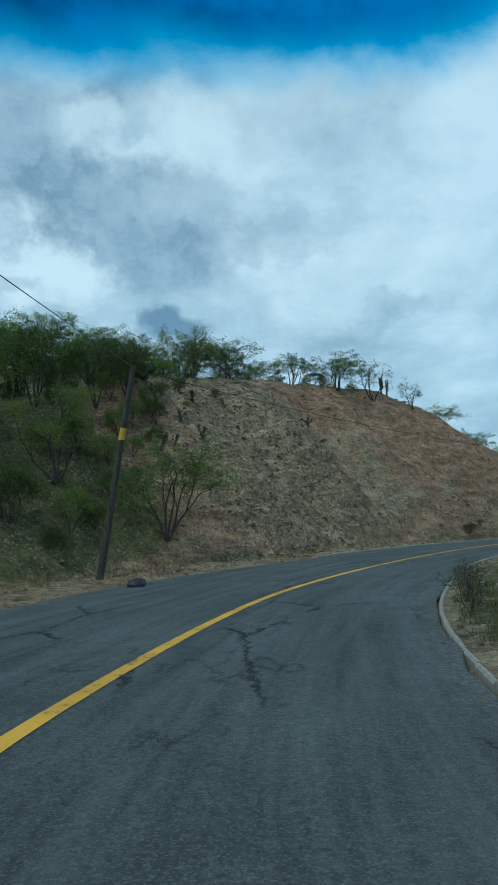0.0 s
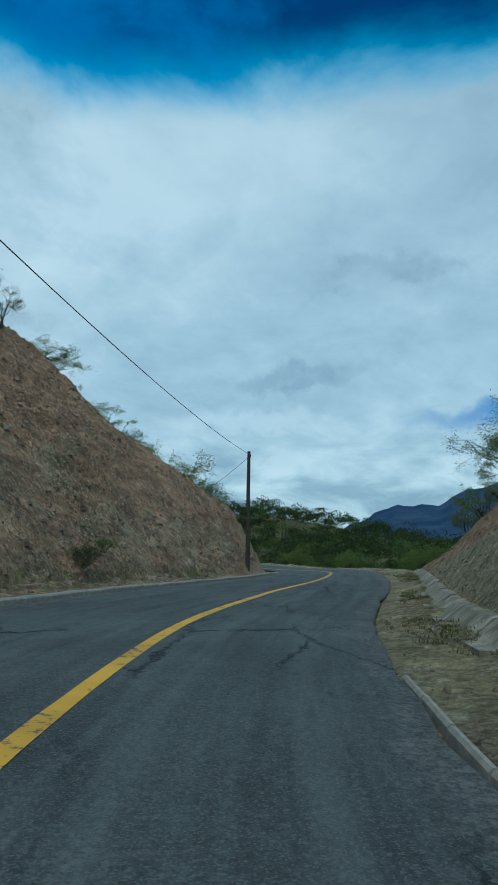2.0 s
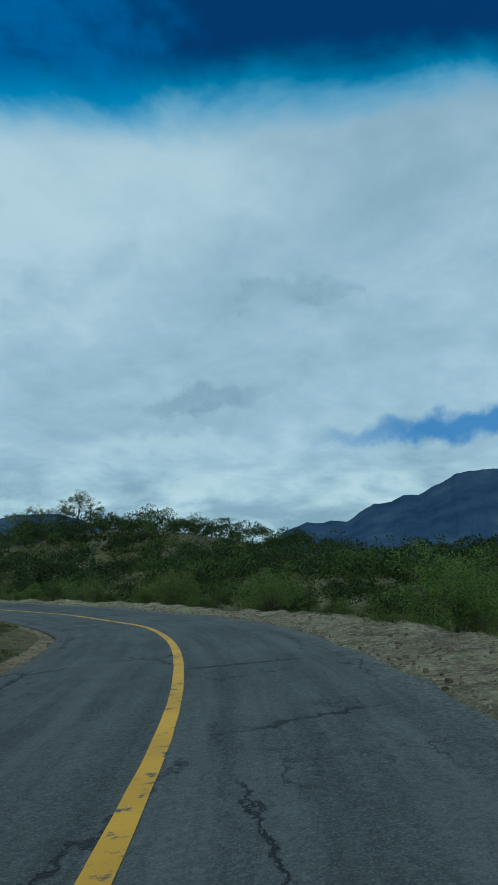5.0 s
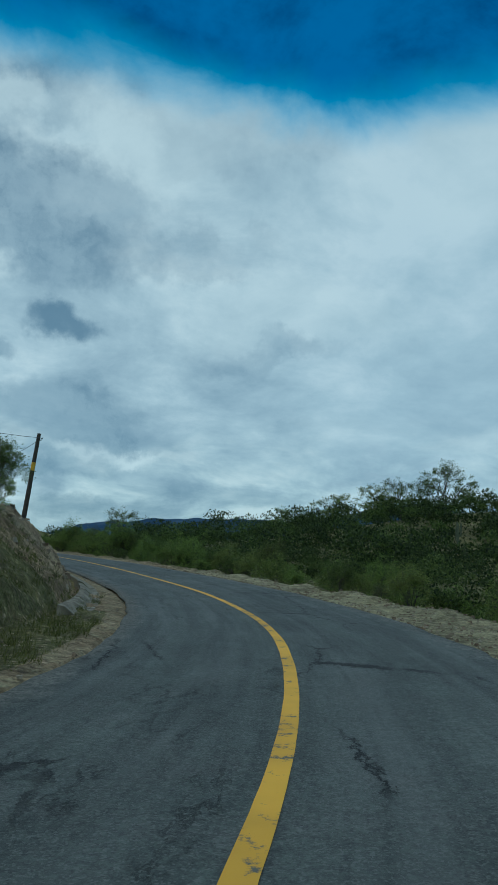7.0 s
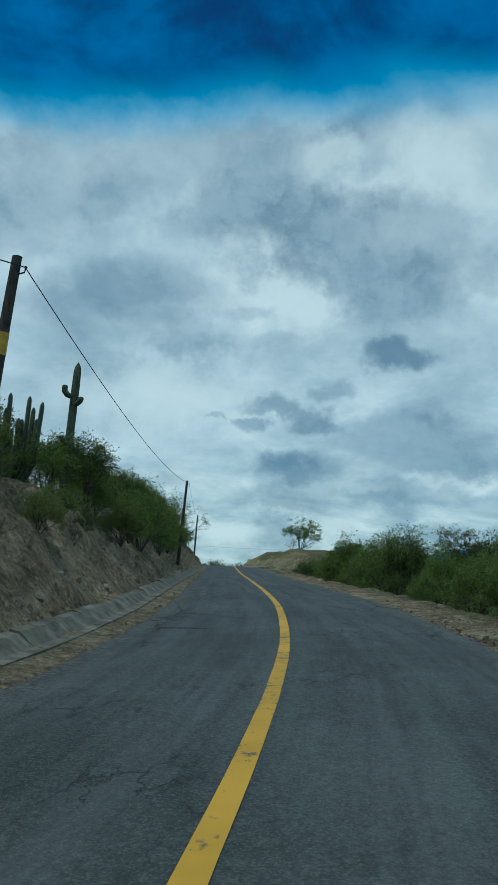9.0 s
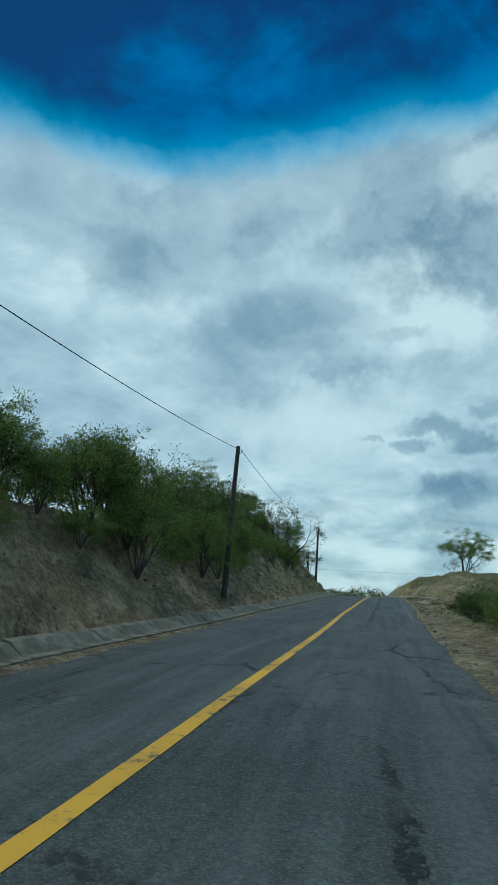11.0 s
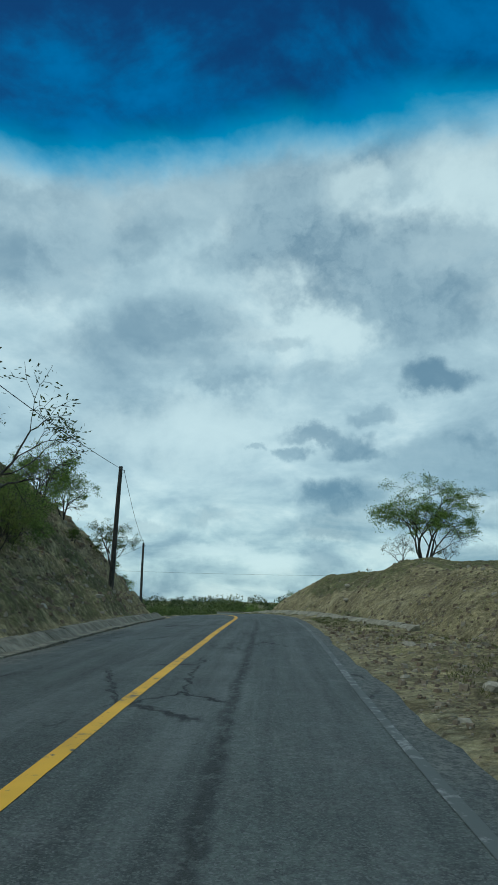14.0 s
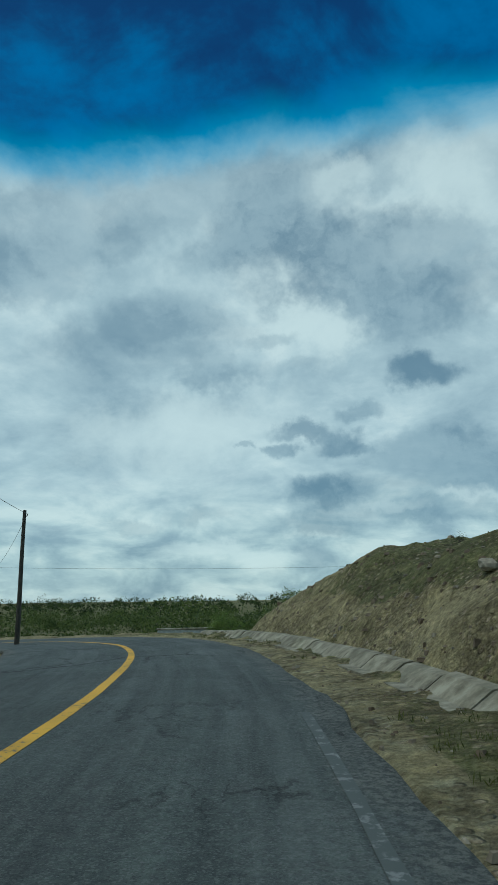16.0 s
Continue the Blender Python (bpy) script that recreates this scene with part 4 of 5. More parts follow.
def make_plant(name, seed, height, radius, stems, lean, levels, flat, bare, per, long, wide, leaf, label, category, trunk):
    """A thorn tree or shrub. Stems fan out from the ground and fork level by level; the last twigs carry rows of narrow leaflets.
    lean: how far the stems open (degrees); flat: how much the outer limbs level out; bare: height share below which no leaf grows."""
    rng = np.random.RandomState(seed)
    limbs, twigs = [], []

    def grow(p, d, length, thick, level):
        pts, steps = [p], 3 if level < levels else 1
        for k in range(steps):
            d = d + rng.normal(size=3) * 0.17
            d[2] += (0.10 if level < 2 else 0.04) - flat * 0.16 * level * max(d[2], 0)
            d /= np.linalg.norm(d)
            p = p + d * length / steps
            pts.append(p)
        limbs.append((np.array(pts), thick, level))
        if level >= levels:
            twigs.append((pts[0], pts[-1]))
            return
        a0 = rng.rand() * 6.283
        u = np.cross(d, (0.3, 0.2, 1.0))
        u /= np.linalg.norm(u) + 1e-9
        v = np.cross(d, u)
        for k in range(3 if rng.rand() < 0.62 else 2):
            a, t = a0 + k * 2.2 + rng.normal() * 0.3, math.radians(rng.uniform(16, 46))
            nd = d * math.cos(t) + (u * math.cos(a) + v * math.sin(a)) * math.sin(t)
            grow(pts[-1 if k < 2 else 2], nd, length * rng.uniform(0.60, 0.86), thick * (0.66 if k == 0 else 0.50), level + 1)

    for k in range(stems):
        b, t = 6.283 * (k + rng.rand() * 0.7) / stems, math.radians(lean * rng.uniform(0.35, 1.15))
        foot = np.array([math.cos(b), math.sin(b), 0]) * trunk * rng.uniform(0.2, 1.1)
        grow(foot - (0, 0, 0.12), np.array([math.cos(b) * math.sin(t), math.sin(b) * math.sin(t), math.cos(t)]), rng.uniform(0.8, 1.15), 1.0, 0)
    P = np.array([b for a, b in twigs])
    wide_now, high_now = np.percentile(np.hypot(P[:, 0], P[:, 1]), 93), np.percentile(P[:, 2], 97)
    fit = np.array([radius * 0.93 / wide_now, radius * 0.93 / wide_now, height * 0.96 / high_now])
    wood = Soup()
    for pts, thick, level in limbs:
        r0 = max(trunk * thick, 0.006)
        wood.tube(pts * fit, np.linspace(r0, max(r0 * 0.68, 0.004), len(pts)), 7 if r0 > 0.05 else 5 if r0 > 0.02 else 3)
    ob = thing(name, label, category, G)
    part("trunk" if height > 3 else "stem", wood.mesh(name + "_wood", "bark", True), ob)
    A, B = np.array([a for a, b in twigs]) * fit, P * fit
    keep = (B[:, 2] > bare * height) & (rng.rand(len(B)) < 0.94)
    A, B = A[keep], B[keep]
    u = np.repeat(rng.rand(len(A), per) ** 0.8, 1, 0)
    d = B - A
    size = np.linalg.norm(d, axis=1, keepdims=True) + 1e-6
    d = d / size
    # leaflets stand off the twig on short side shoots, lying nearly flat
    shoot = rng.normal(size=(len(A), per, 3)) * (1.0, 1.0, 0.42)
    shoot /= np.linalg.norm(shoot, axis=2, keepdims=True)
    out = (0.10 + np.minimum(size, 0.45))[:, None] * rng.rand(len(A), per, 1) * 0.62
    at = (A[:, None] + d[:, None] * (size[:, None] * (0.15 + 1.0 * u[..., None])) + shoot * out).reshape(-1, 3)
    way = (shoot * 0.9 + d[:, None] * 0.5 + rng.normal(size=shoot.shape) * 0.35 - (0, 0, 0.10)).reshape(-1, 3)
    at[:, 2] = np.maximum(at[:, 2], 0.03)
    n = len(at)
    crown = Soup()
    crown.leaves(at, way, long * rng.uniform(0.6, 1.3, n), wide * rng.uniform(0.6, 1.3, n), rng)
    part("crown", crown.mesh(name + "_leaves", leaf), ob)
    REACH[ob.name] = radius
    return ob


PLANTED = {}

def put(ob, x, y, z, turn=0.0, size=1.0, lean=0.0, squash=1.0):
    """Sets a thing down; a second call sets down a copy."""
    m = pose(x, y, z, lean, 0, turn) @ Matrix.Diagonal((size, size, size * squash, 1))
    if ob.name in PLANTED:
        return copy_thing(ob, m)
    PLANTED[ob.name] = True
    ob.matrix_basis = m
    return ob


def height_at(x, y):
    return float(terrain(np.array([float(x)]), np.array([float(y)]))[0][0])


# ------------------------------------------------------------------ plants
G = "dry scrub plants"
ACACIAS = [make_plant("acacia_tree", 10 + k, 4.4, 2.9, 5, 40, 5, 0.8, 0.30, 20, 0.125, 0.036, "leaf_dark" if k == 1 else "leaf_green",
                      "thorny acacia tree with several thin stems and a flat green crown", "tree", 0.064) for k in range(3)]
UMBRELLA = make_plant("umbrella_tree", 17, 5.0, 3.5, 6, 44, 5, 0.75, 0.36, 44, 0.120, 0.026, "leaf_green",
                      "spreading umbrella-shaped thorn tree with a thin feathery crown", "tree", 0.072)
MESQUITES = [make_plant("mesquite_tree", 24 + k, 4.3, 3.2, 7, 50, 5, 0.7, 0.10, 18, 0.125, 0.032, "leaf_green",
                        "feathery mesquite tree with arching twigs over the bank", "tree", 0.070) for k in range(2)]
BARES = [make_plant("bare_tree", 30 + k, 4.0, 2.4, 3, 40, 5, 0.5, 0.40, 8, 0.110, 0.036, "leaf_grey",
                    "nearly leafless thorny tree with crooked grey branches", "tree", 0.066) for k in range(2)]
TALLS = [make_plant("tall_shrub", 40 + k, 3.6, 1.9, 7, 38, 4, 0.5, 0.08, 24, 0.130, 0.042, "leaf_green" if k else "leaf_dark",
                    "tall feathery green thorn shrub on the bank", "shrub", 0.040) for k in range(3)]
SHRUBS = [make_plant("shrub", 50 + k, 2.3, 1.55, 8, 52, 4, 0.45, 0.03, 15, 0.115, 0.040, ("leaf_green", "leaf_dark", "leaf_green", "leaf_dark")[k],
                     "dense green thorn shrub with thin stems from the ground", "shrub", 0.028) for k in range(4)]
FEATHERS = [make_plant("feathery_shrub", 60 + k, 3.0, 1.9, 8, 50, 4, 0.55, 0.04, 26, 0.110, 0.034, "leaf_green",
                       "feathery bright green thorn shrub hanging over the bank", "shrub", 0.036) for k in range(2)]
LOWS = [make_plant("low_bush", 70 + k, 0.9, 0.7, 8, 48, 3, 0.5, 0.03, 12, 0.075, 0.028, "leaf_grey" if k else "leaf_green",
                   "low greyish green bush on stony soil", "bush", 0.013) for k in range(2)]
WISPS = [make_plant("dry_shrub", 80 + k, 1.8, 0.95, 7, 36, 3, 0.3, 0.12, 8, 0.070, 0.024, "leaf_grey",
                    "sparse half-bare shrub with grey twigs", "shrub", 0.018) for k in range(2)]


def ribbed(points, radius, ribs=9):
    """A ribbed cactus stem along a line of points, with a rounded tip."""
    so = Soup()
    pts = np.asarray(points, float)
    sides = ribs * 2
    d = np.gradient(pts, axis=0)
    d /= np.linalg.norm(d, axis=1, keepdims=True)
    a = np.cross(d, [[0.31, 0.95, 0.05]])
    a /= np.linalg.norm(a, axis=1, keepdims=True)
    b = np.cross(d, a)
    ang = np.arange(sides) * 2 * math.pi / sides
    rr = radius * (1 - 0.16 * (np.arange(sides) % 2))
    prof = np.ones(len(pts))
    prof[-3:] = (0.92, 0.68, 0.12)
    prof[0] = 0.85
    ring = pts[:, None] + prof[:, None, None] * (rr * np.cos(ang))[None, :, None] * a[:, None] + prof[:, None, None] * (rr * np.sin(ang))[None, :, None] * b[:, None]
    k = np.arange(sides)
    base = np.arange(len(pts) - 1)[:, None] * sides
    q = np.stack([base + k, base + (k + 1) % sides, base + sides + (k + 1) % sides, base + sides + k], -1).reshape(-1, 4)
    return ring.reshape(-1, 3), q


def make_column_cactus(name, seed, height, arms, label, thick=0.16, short=1.0):
    rng = np.random.RandomState(seed)
    ob = thing(name, label, "cactus", "columnar cacti")
    zs = np.r_[np.linspace(-0.1, height * 0.93, 9), height * 0.97, height]
    line = np.stack([rng.normal() * 0.03 * zs, rng.normal() * 0.03 * zs, zs], 1)
    part("stem", quad_mesh(name, *ribbed(line, thick), "cactus_skin", True), ob)
    for k in range(arms):
        a, h0, ln = rng.rand() * 6.28, height * rng.uniform(0.15, 0.75), height * rng.uniform(0.15, 0.5) * short
        ln = min(ln, height * 1.02 - h0)
        out = np.array([math.cos(a), math.sin(a), 0])
        pts = [out * 0.02 + (0, 0, h0), out * thick * 1.6 + (0, 0, h0 + 0.03), out * thick * 2.4 + (0, 0, h0 + thick)]
        pts += [out * thick * 2.5 + (0, 0, h0 + thick + u) for u in (ln * 0.4, ln * 0.85, ln * 0.95, ln)]
        part("arm", quad_mesh(name + "_arm", *ribbed(pts, thick * 0.72), "cactus_skin", True), ob)
    return ob


def make_organ_cactus(name, seed, height, stems, label):
    rng = np.random.RandomState(seed)
    ob = thing(name, label, "cactus", "columnar cacti")
    for k in range(stems):
        a, r = rng.rand() * 6.28, rng.uniform(0.1, 0.7)
        h = height * rng.uniform(0.6, 1.0)
        out = np.array([math.cos(a), math.sin(a), 0]) * r
        pts = [out * 0.3 + (0, 0, -0.1), out * 0.8 + (0, 0, h * 0.15)] + [out * (1 + 0.2 * u) + (0, 0, h * u) for u in (0.3, 0.5, 0.7, 0.88, 0.95, 0.98, 1.0)]
        part("stem", quad_mesh(name, *ribbed(pts, 0.085, 7), "cactus_skin", True), ob)
    return ob


def make_prickly_pear(name, seed, pads, label):
    rng = np.random.RandomState(seed)
    ob = thing(name, label, "cactus", "prickly pears")
    made = [(np.array([0, 0, 0.0]), np.array([0, 0, 1.0]), 0.36)]
    for k in range(pads):
        o, d, r = made[rng.randint(max(0, len(made) - 6), len(made))]
        nd = d * 0.6 + rng.normal(size=3) * 0.55 + (0, 0, 0.35)
        nd /= np.linalg.norm(nd)
        made.append((o + d * r * rng.uniform(0.7, 0.95), nd, r * rng.uniform(0.85, 1.0)))
    me = None
    for o, d, r in made:
        flat = np.cross(d, rng.normal(size=3))
        flat /= np.linalg.norm(flat)
        side = np.cross(d, flat)
        ang = np.arange(10) * 2 * math.pi / 10
        rings = []
        for dep, sc in ((-0.04, 0.80), (0.0, 1.0), (0.04, 0.80)):
            rings.append(o + d * r * 0.5 + flat * dep * r * 2 + sc * r * 0.5 * (np.cos(ang)[:, None] * d + 0.72 * np.sin(ang)[:, None] * side))
        v = np.concatenate(rings + [[o + d * r * 0.5 - flat * 0.1 * r], [o + d * r * 0.5 + flat * 0.1 * r]])
        q = []
        for i in range(10):
            j = (i + 1) % 10
            q += [(i, j, 10 + j, 10 + i), (10 + i, 10 + j, 20 + j, 20 + i)]
            if i % 2 == 0:
                m = (i + 2) % 10
                q += [(30, m, j, i), (31, 20 + i, 20 + j, 20 + m)]
        part("pad", quad_mesh(name, v, q, "cactus_skin", True), ob)
    return ob


COLUMNS = [make_column_cactus("columnar_cactus", 3 + k, 3.6, (2, 5)[k], "grey-green ribbed columnar cactus with short arms", 0.14) for k in range(2)]
OLD_COLUMN = make_column_cactus("columnar_cactus", 23, 3.6, 6, "tall old columnar cactus with short knobby arms", 0.105, 0.10)
ORGANS = [make_organ_cactus("organ_pipe_cactus", 8, 3.4, 12, "clump of slender ribbed organ-pipe cactus stems")]
PEARS = [make_prickly_pear("prickly_pear", 14 + k, 12, "prickly pear cactus with flat grey-green pads") for k in range(2)]


# ------------------------------------------------------------------ where the plants stand
rng = random.Random(7)


def plant(kind, x, y, size=1.0, squash=1.0, sink=0.05):
    """Sets a plant down, moved back from the road's edge as far as its crown asks."""
    ob = kind[rng.randrange(len(kind))]
    s, c = plan(np.array([float(x)]), np.array([float(y)]))
    side = -1 if c[0] < 0 else 1
    room = abs(c[0]) - float(half(s, side < 0)[0]) - REACH.get(ob.name, 0.5) * size * 0.7 - 0.2
    if room < 0:
        x, y = place(s, c - side * room)[0]
    return put(ob, x, y, height_at(x, y) - sink * size, rng.uniform(0, 360), size, rng.uniform(-4, 4), squash)


def plant_by_road(kind, s, c, size=1.0, squash=1.0):
    p = place(np.array([float(s)]), np.array([float(c)]))[0]
    return plant(kind, p[0], p[1], size, squash)


# single trees on the crests and along the way
for x, y, size in ((-7, 69, 1.25), (-3, 67.5, 1.1), (1, 58, 0.85), (-12, 66, 1.0), (-16, 70, 1.1), (-21, 72, 1.2), (35.4, 80, 1.1), (37.4, 86, 0.9),
                   (11.5, 226.5, 0.5), (49, 213, 1.35), (74, 258, 1.7), (82, 211, 1.4), (90, 184, 1.3), (84, 187, 1.2), (98.5, 175, 1.45), (93, 180, 1.2),
                   (-14, 40, 0.75), (-18, 38, 0.8), (17.5, 164, 0.5), (12, 172, 0.6), (8.5, 196, 0.5), (4, 206, 0.6), (1.5, 212, 0.6), (-6, 217, 0.7)):
    plant(ACACIAS, x, y, size)
put(UMBRELLA, 25.6, 207, min(height_at(25.6, 207), 4.0), 30, 1.06, 0, 0.92)
for s, c, size in ((58.0, 10.2, 1.0), (61.5, 9.6, 0.85), (66.0, 8.4, 0.50), (54.5, 10.6, 1.05), (68.2, 8.0, 0.36)):
    plant_by_road(MESQUITES, s, c, size)
for s, c, size in ((60.0, 9.0, 1.0), (62.6, 8.6, 0.8), (65.0, 8.2, 0.8), (66.4, 7.8, 0.6)):
    p = place(np.array([s]), np.array([c]))[0]
    put(PEARS[rng.randrange(2)], p[0], p[1], height_at(p[0], p[1]) - 0.1, rng.uniform(0, 360), size)
put(ACACIAS[2], -4.0, 31.2, height_at(-4.0, 31.2) - 0.05, 40, 0.56, 0, 1.0)
# the thorn trees and shrubs of the green slope above the start
for x, y, size in ((-8.8, 30.6, 0.85), (-11.0, 34.8, 0.8), (-13.6, 31.0, 0.8), (-8.2, 36.6, 0.7), (-6.9, 38.8, 0.6), (-13.0, 38.0, 0.8), (-9.4, 40.5, 0.7), (-12.6, 43.5, 0.75),
                   (-7.4, 43.6, 0.5), (-10.0, 47.0, 0.65), (-15.6, 46.5, 0.9), (-16.2, 35.5, 0.9), (-13.0, 52.0, 0.9), (-9.0, 52.5, 0.8), (-3.4, 44.6, 0.5), (-1.4, 46.2, 0.45), (-6.2, 46.4, 0.6), (-5.0, 49.0, 0.6), (33.6, 74.6, 0.9), (31.6, 75.6, 0.95), (11.2, 190.5, 0.45), (9.6, 199.0, 0.5)):
    plant(ACACIAS, x, y, size)
for x, y, size in ((-9.4, 26.4, 0.8), (-7.6, 28.2, 0.55), (-11.4, 27.8, 0.9), (-10.2, 23.6, 0.8), (-8.4, 32.9, 0.6), (-13.5, 25.5, 1.0), (-12.0, 22.0, 0.9), (-6.2, 36.2, 0.7), (-5.9, 34.2, 0.6), (-5.6, 38.0, 0.65), (-6.9, 33.0, 0.75), (-7.0, 39.4, 0.8), (-5.0, 39.8, 0.5), (-6.6, 31.4, 0.6), (-5.1, 37.2, 0.5), (-4.9, 35.4, 0.42), (-6.8, 35.0, 0.75), (-7.6, 37.6, 0.8), (-4.0, 41.0, 0.4)):
    plant(TALLS, x, y, size)
for x, y, size in ((3.6, 54.6, 0.85), (-1.5, 53.0, 0.95), (7.5, 54.5, 0.6), (17, 61, 0.45), (21.4, 63.2, 0.5), (23.6, 64.0, 0.6)):
    plant(ACACIAS, x, y, size, 0.66)
for x, y, size in ((10.5, 55.4, 0.85), (14.2, 57.5, 0.6), (19.8, 62.8, 0.5), (17.0, 179.4, 1.75), (106, 172, 1.25),
                   (110, 171, 1.3), (34.5, 77, 0.9), (24.4, 206.2, 0.55), (27, 205.6, 0.55), (9.5, 192, 0.7), (10.5, 187, 0.7)):
    plant(BARES, x, y, size)
put(OLD_COLUMN, 38.1, 121.7, height_at(38.1, 121.7), 40, (6.8 - height_at(38.1, 121.7)) / 3.6)
for x, y, size in ((33.9, 78.2, 1.0), (33.2, 77.5, 0.8), (34.6, 77.9, 0.6), (-9.6, 63, 0.9), (-10.3, 63.5, 0.8), (-17, 65, 1.0), (-18, 64, 0.8), (-16.5, 59, 0.6), (-17.2, 59.4, 0.5), (-19.4, 58, 0.5),
                   (11.5, 56.8, 0.5), (12, 57, 0.45), (37.0, 122.6, 0.5), (52.5, 212, 0.8), (87, 150, 1.0), (79, 158, 0.9), (-10.9, 36.7, 0.5), (-11.5, 36.3, 0.4), (-12.7, 37.7, 0.45), (-13.2, 37.4, 0.35)):
    put(COLUMNS[rng.randrange(2)], x, y, height_at(x, y) - 0.1, rng.uniform(0, 360), size)
for x, y, size in ((23.5, 150.5, 1.15), (22.5, 152.5, 1.0), (37.5, 119.6, 0.8), (-14, 62, 0.8), (95, 140, 1.0), (103, 138, 0.9)):
    put(ORGANS[0], x, y, height_at(x, y) - 0.1, rng.uniform(0, 360), size)
for x, y, size in ((-3.3, 40.7, 1.2), (-1.4, 42.3, 1.0), (4.1, 45.9, 0.8), (-5.2, 39, 1.5), (-3.8, 38.4, 0.9), (-6, 40.5, 1.5), (-4.6, 35.6, 1.2), (-2.6, 37.9, 1.0), (-4.0, 36.4, 0.9), (26.5, 154.5, 1.0), (-0.5, 40.6, 0.8)):
    put(PEARS[rng.randrange(2)], x, y, height_at(x, y) - 0.1, rng.uniform(0, 360), size)
for s, c, size in ((36.0, -15.2, 0.30), (38.5, -13.0, 0.28), (41.0, -11.4, 0.30), (35.0, -12.0, 0.25), (44.5, -14.0, 0.3), (33.2, -14.6, 0.35)):
    plant_by_road(LOWS, s, c, size * 2)
# shrubs that stand alone
plant(LOWS, 14.4, 46.3, 1.5)
plant(LOWS, 15.6, 47.6, 1.0)
plant(WISPS, 3.7, 12.6, 0.55)
plant(WISPS, 4.1, 14.2, 0.5)
plant(LOWS, 4.6, 12.0, 0.35)
plant(LOWS, 43.6, 90.5, 0.8)
plant(LOWS, 43.2, 92.5, 0.9)
plant(LOWS, 42.6, 87.2, 0.8)
plant(LOWS, 42.0, 82.0, 0.9)
plant(WISPS, 20.5, 211, 0.5)
plant(WISPS, 21.8, 209.6, 0.45)
plant(WISPS, 19.2, 209.5, 0.35)
for k in range(12):
    plant_by_road(WISPS if k % 3 else LOWS, rng.uniform(30, 62), -rng.uniform(8, 16), rng.uniform(0.3, 0.55))


def scatter(n, s0, s1, w0, w1, left, kinds, lo, hi, apart, squash=1.0):
    """Plants strewn over a stretch beside the road, none closer than told."""
    done = []
    for k in range(n * 12):
        s, w = rng.uniform(s0, s1), w0 + (w1 - w0) * rng.random() ** 1.4
        c = (-1 if left else 1) * (HALF + w)
        p = place(np.array([s]), np.array([c]))[0]
        if any((p[0] - a) ** 2 + (p[1] - b) ** 2 < apart * apart for a, b in done):
            continue
        size = rng.uniform(lo, hi)
        plant(kinds, p[0], p[1], size, squash * rng.uniform(0.85, 1.15))
        done.append((p[0], p[1]))
        if len(done) >= n:
            break


# the green belt outside the first long left bend, then along the climb
scatter(44, 72, 122, 3.2, 12, False, SHRUBS, 0.55, 0.85, 1.5, 0.95)
scatter(14, 118, 140, 2.8, 8, False, SHRUBS, 0.8, 1.1, 1.4)
scatter(8, 100, 136, 8.0, 14, False, TALLS, 0.6, 0.85, 2.4)
scatter(14, 76, 130, 3.0, 4.6, False, LOWS, 0.7, 1.2, 1.4)
scatter(20, 134, 186, 2.6, 5, False, SHRUBS, 0.85, 1.2, 1.4)
scatter(26, 134, 188, 3.4, 9, False, TALLS, 0.75, 1.0, 1.6)
scatter(10, 134, 184, 2.0, 3.2, False, LOWS, 0.5, 0.9, 1.5)
# the bank on the inner side of the bend and up the climb
scatter(12, 116, 138, 4.2, 9, True, TALLS, 0.6, 0.9, 1.6)
scatter(13, 84, 130, 4.4, 9, False, FEATHERS, 0.7, 1.0, 2.2)
scatter(34, 136, 190, 3.8, 8, True, TALLS, 0.75, 1.05, 1.4)
scatter(16, 132, 190, 2.9, 4.6, True, SHRUBS, 0.6, 0.9, 1.4)
scatter(11, 174, 194, 4.4, 8, True, TALLS, 0.6, 0.9, 1.4)
scatter(15, 146, 180, 2.6, 6, True, FEATHERS, 0.7, 1.0, 1.3)
scatter(11, 136, 168, 2.4, 5, False, FEATHERS, 0.75, 1.0, 1.6)
scatter(14, 190, 222, 4.6, 9, True, SHRUBS, 0.7, 1.0, 1.6)
scatter(12, 188, 211, 3.8, 7.0, True, FEATHERS, 0.55, 0.9, 1.7)
scatter(8, 190, 216, 3.0, 6.0, True, WISPS, 0.7, 1.1, 1.5)
scatter(4, 192, 212, 6.0, 9, True, ACACIAS, 0.5, 0.65, 2.6, 0.8)
scatter(7, 216, 232, 8.0, 13, True, BARES, 0.6, 0.85, 2.0, 0.8)
scatter(12, 36, 58, 13.5, 16.5, True, SHRUBS, 0.4, 0.75, 1.3)
scatter(14, 130, 215, 2.6, 4.4, True, WISPS, 0.4, 0.7, 1.5)
scatter(8, 74, 106, 5.5, 12, True, SHRUBS, 0.6, 0.9, 1.8)
# low growth on the inner verge of the long bend
for s, c, size in ((92.5, -6.6, 0.42), (94.4, -6.1, 0.40), (96.4, -5.9, 0.34), (98.6, -5.7, 0.36), (100.8, -5.7, 0.30), (95.2, -7.2, 0.50), (98.0, -6.8, 0.50), (102.5, -6.2, 0.40)):
    p = place(np.array([s]), np.array([c]))[0]
    put(FEATHERS[rng.randrange(2)], p[0], p[1], height_at(p[0], p[1]) - 0.05, rng.uniform(0, 360), size)
# the green slope at the start
scatter(16, 6, 28, 8.0, 20, True, SHRUBS, 0.6, 1.0, 1.8)
scatter(12, 24, 36, 13, 24, True, SHRUBS, 0.6, 0.9, 1.8)
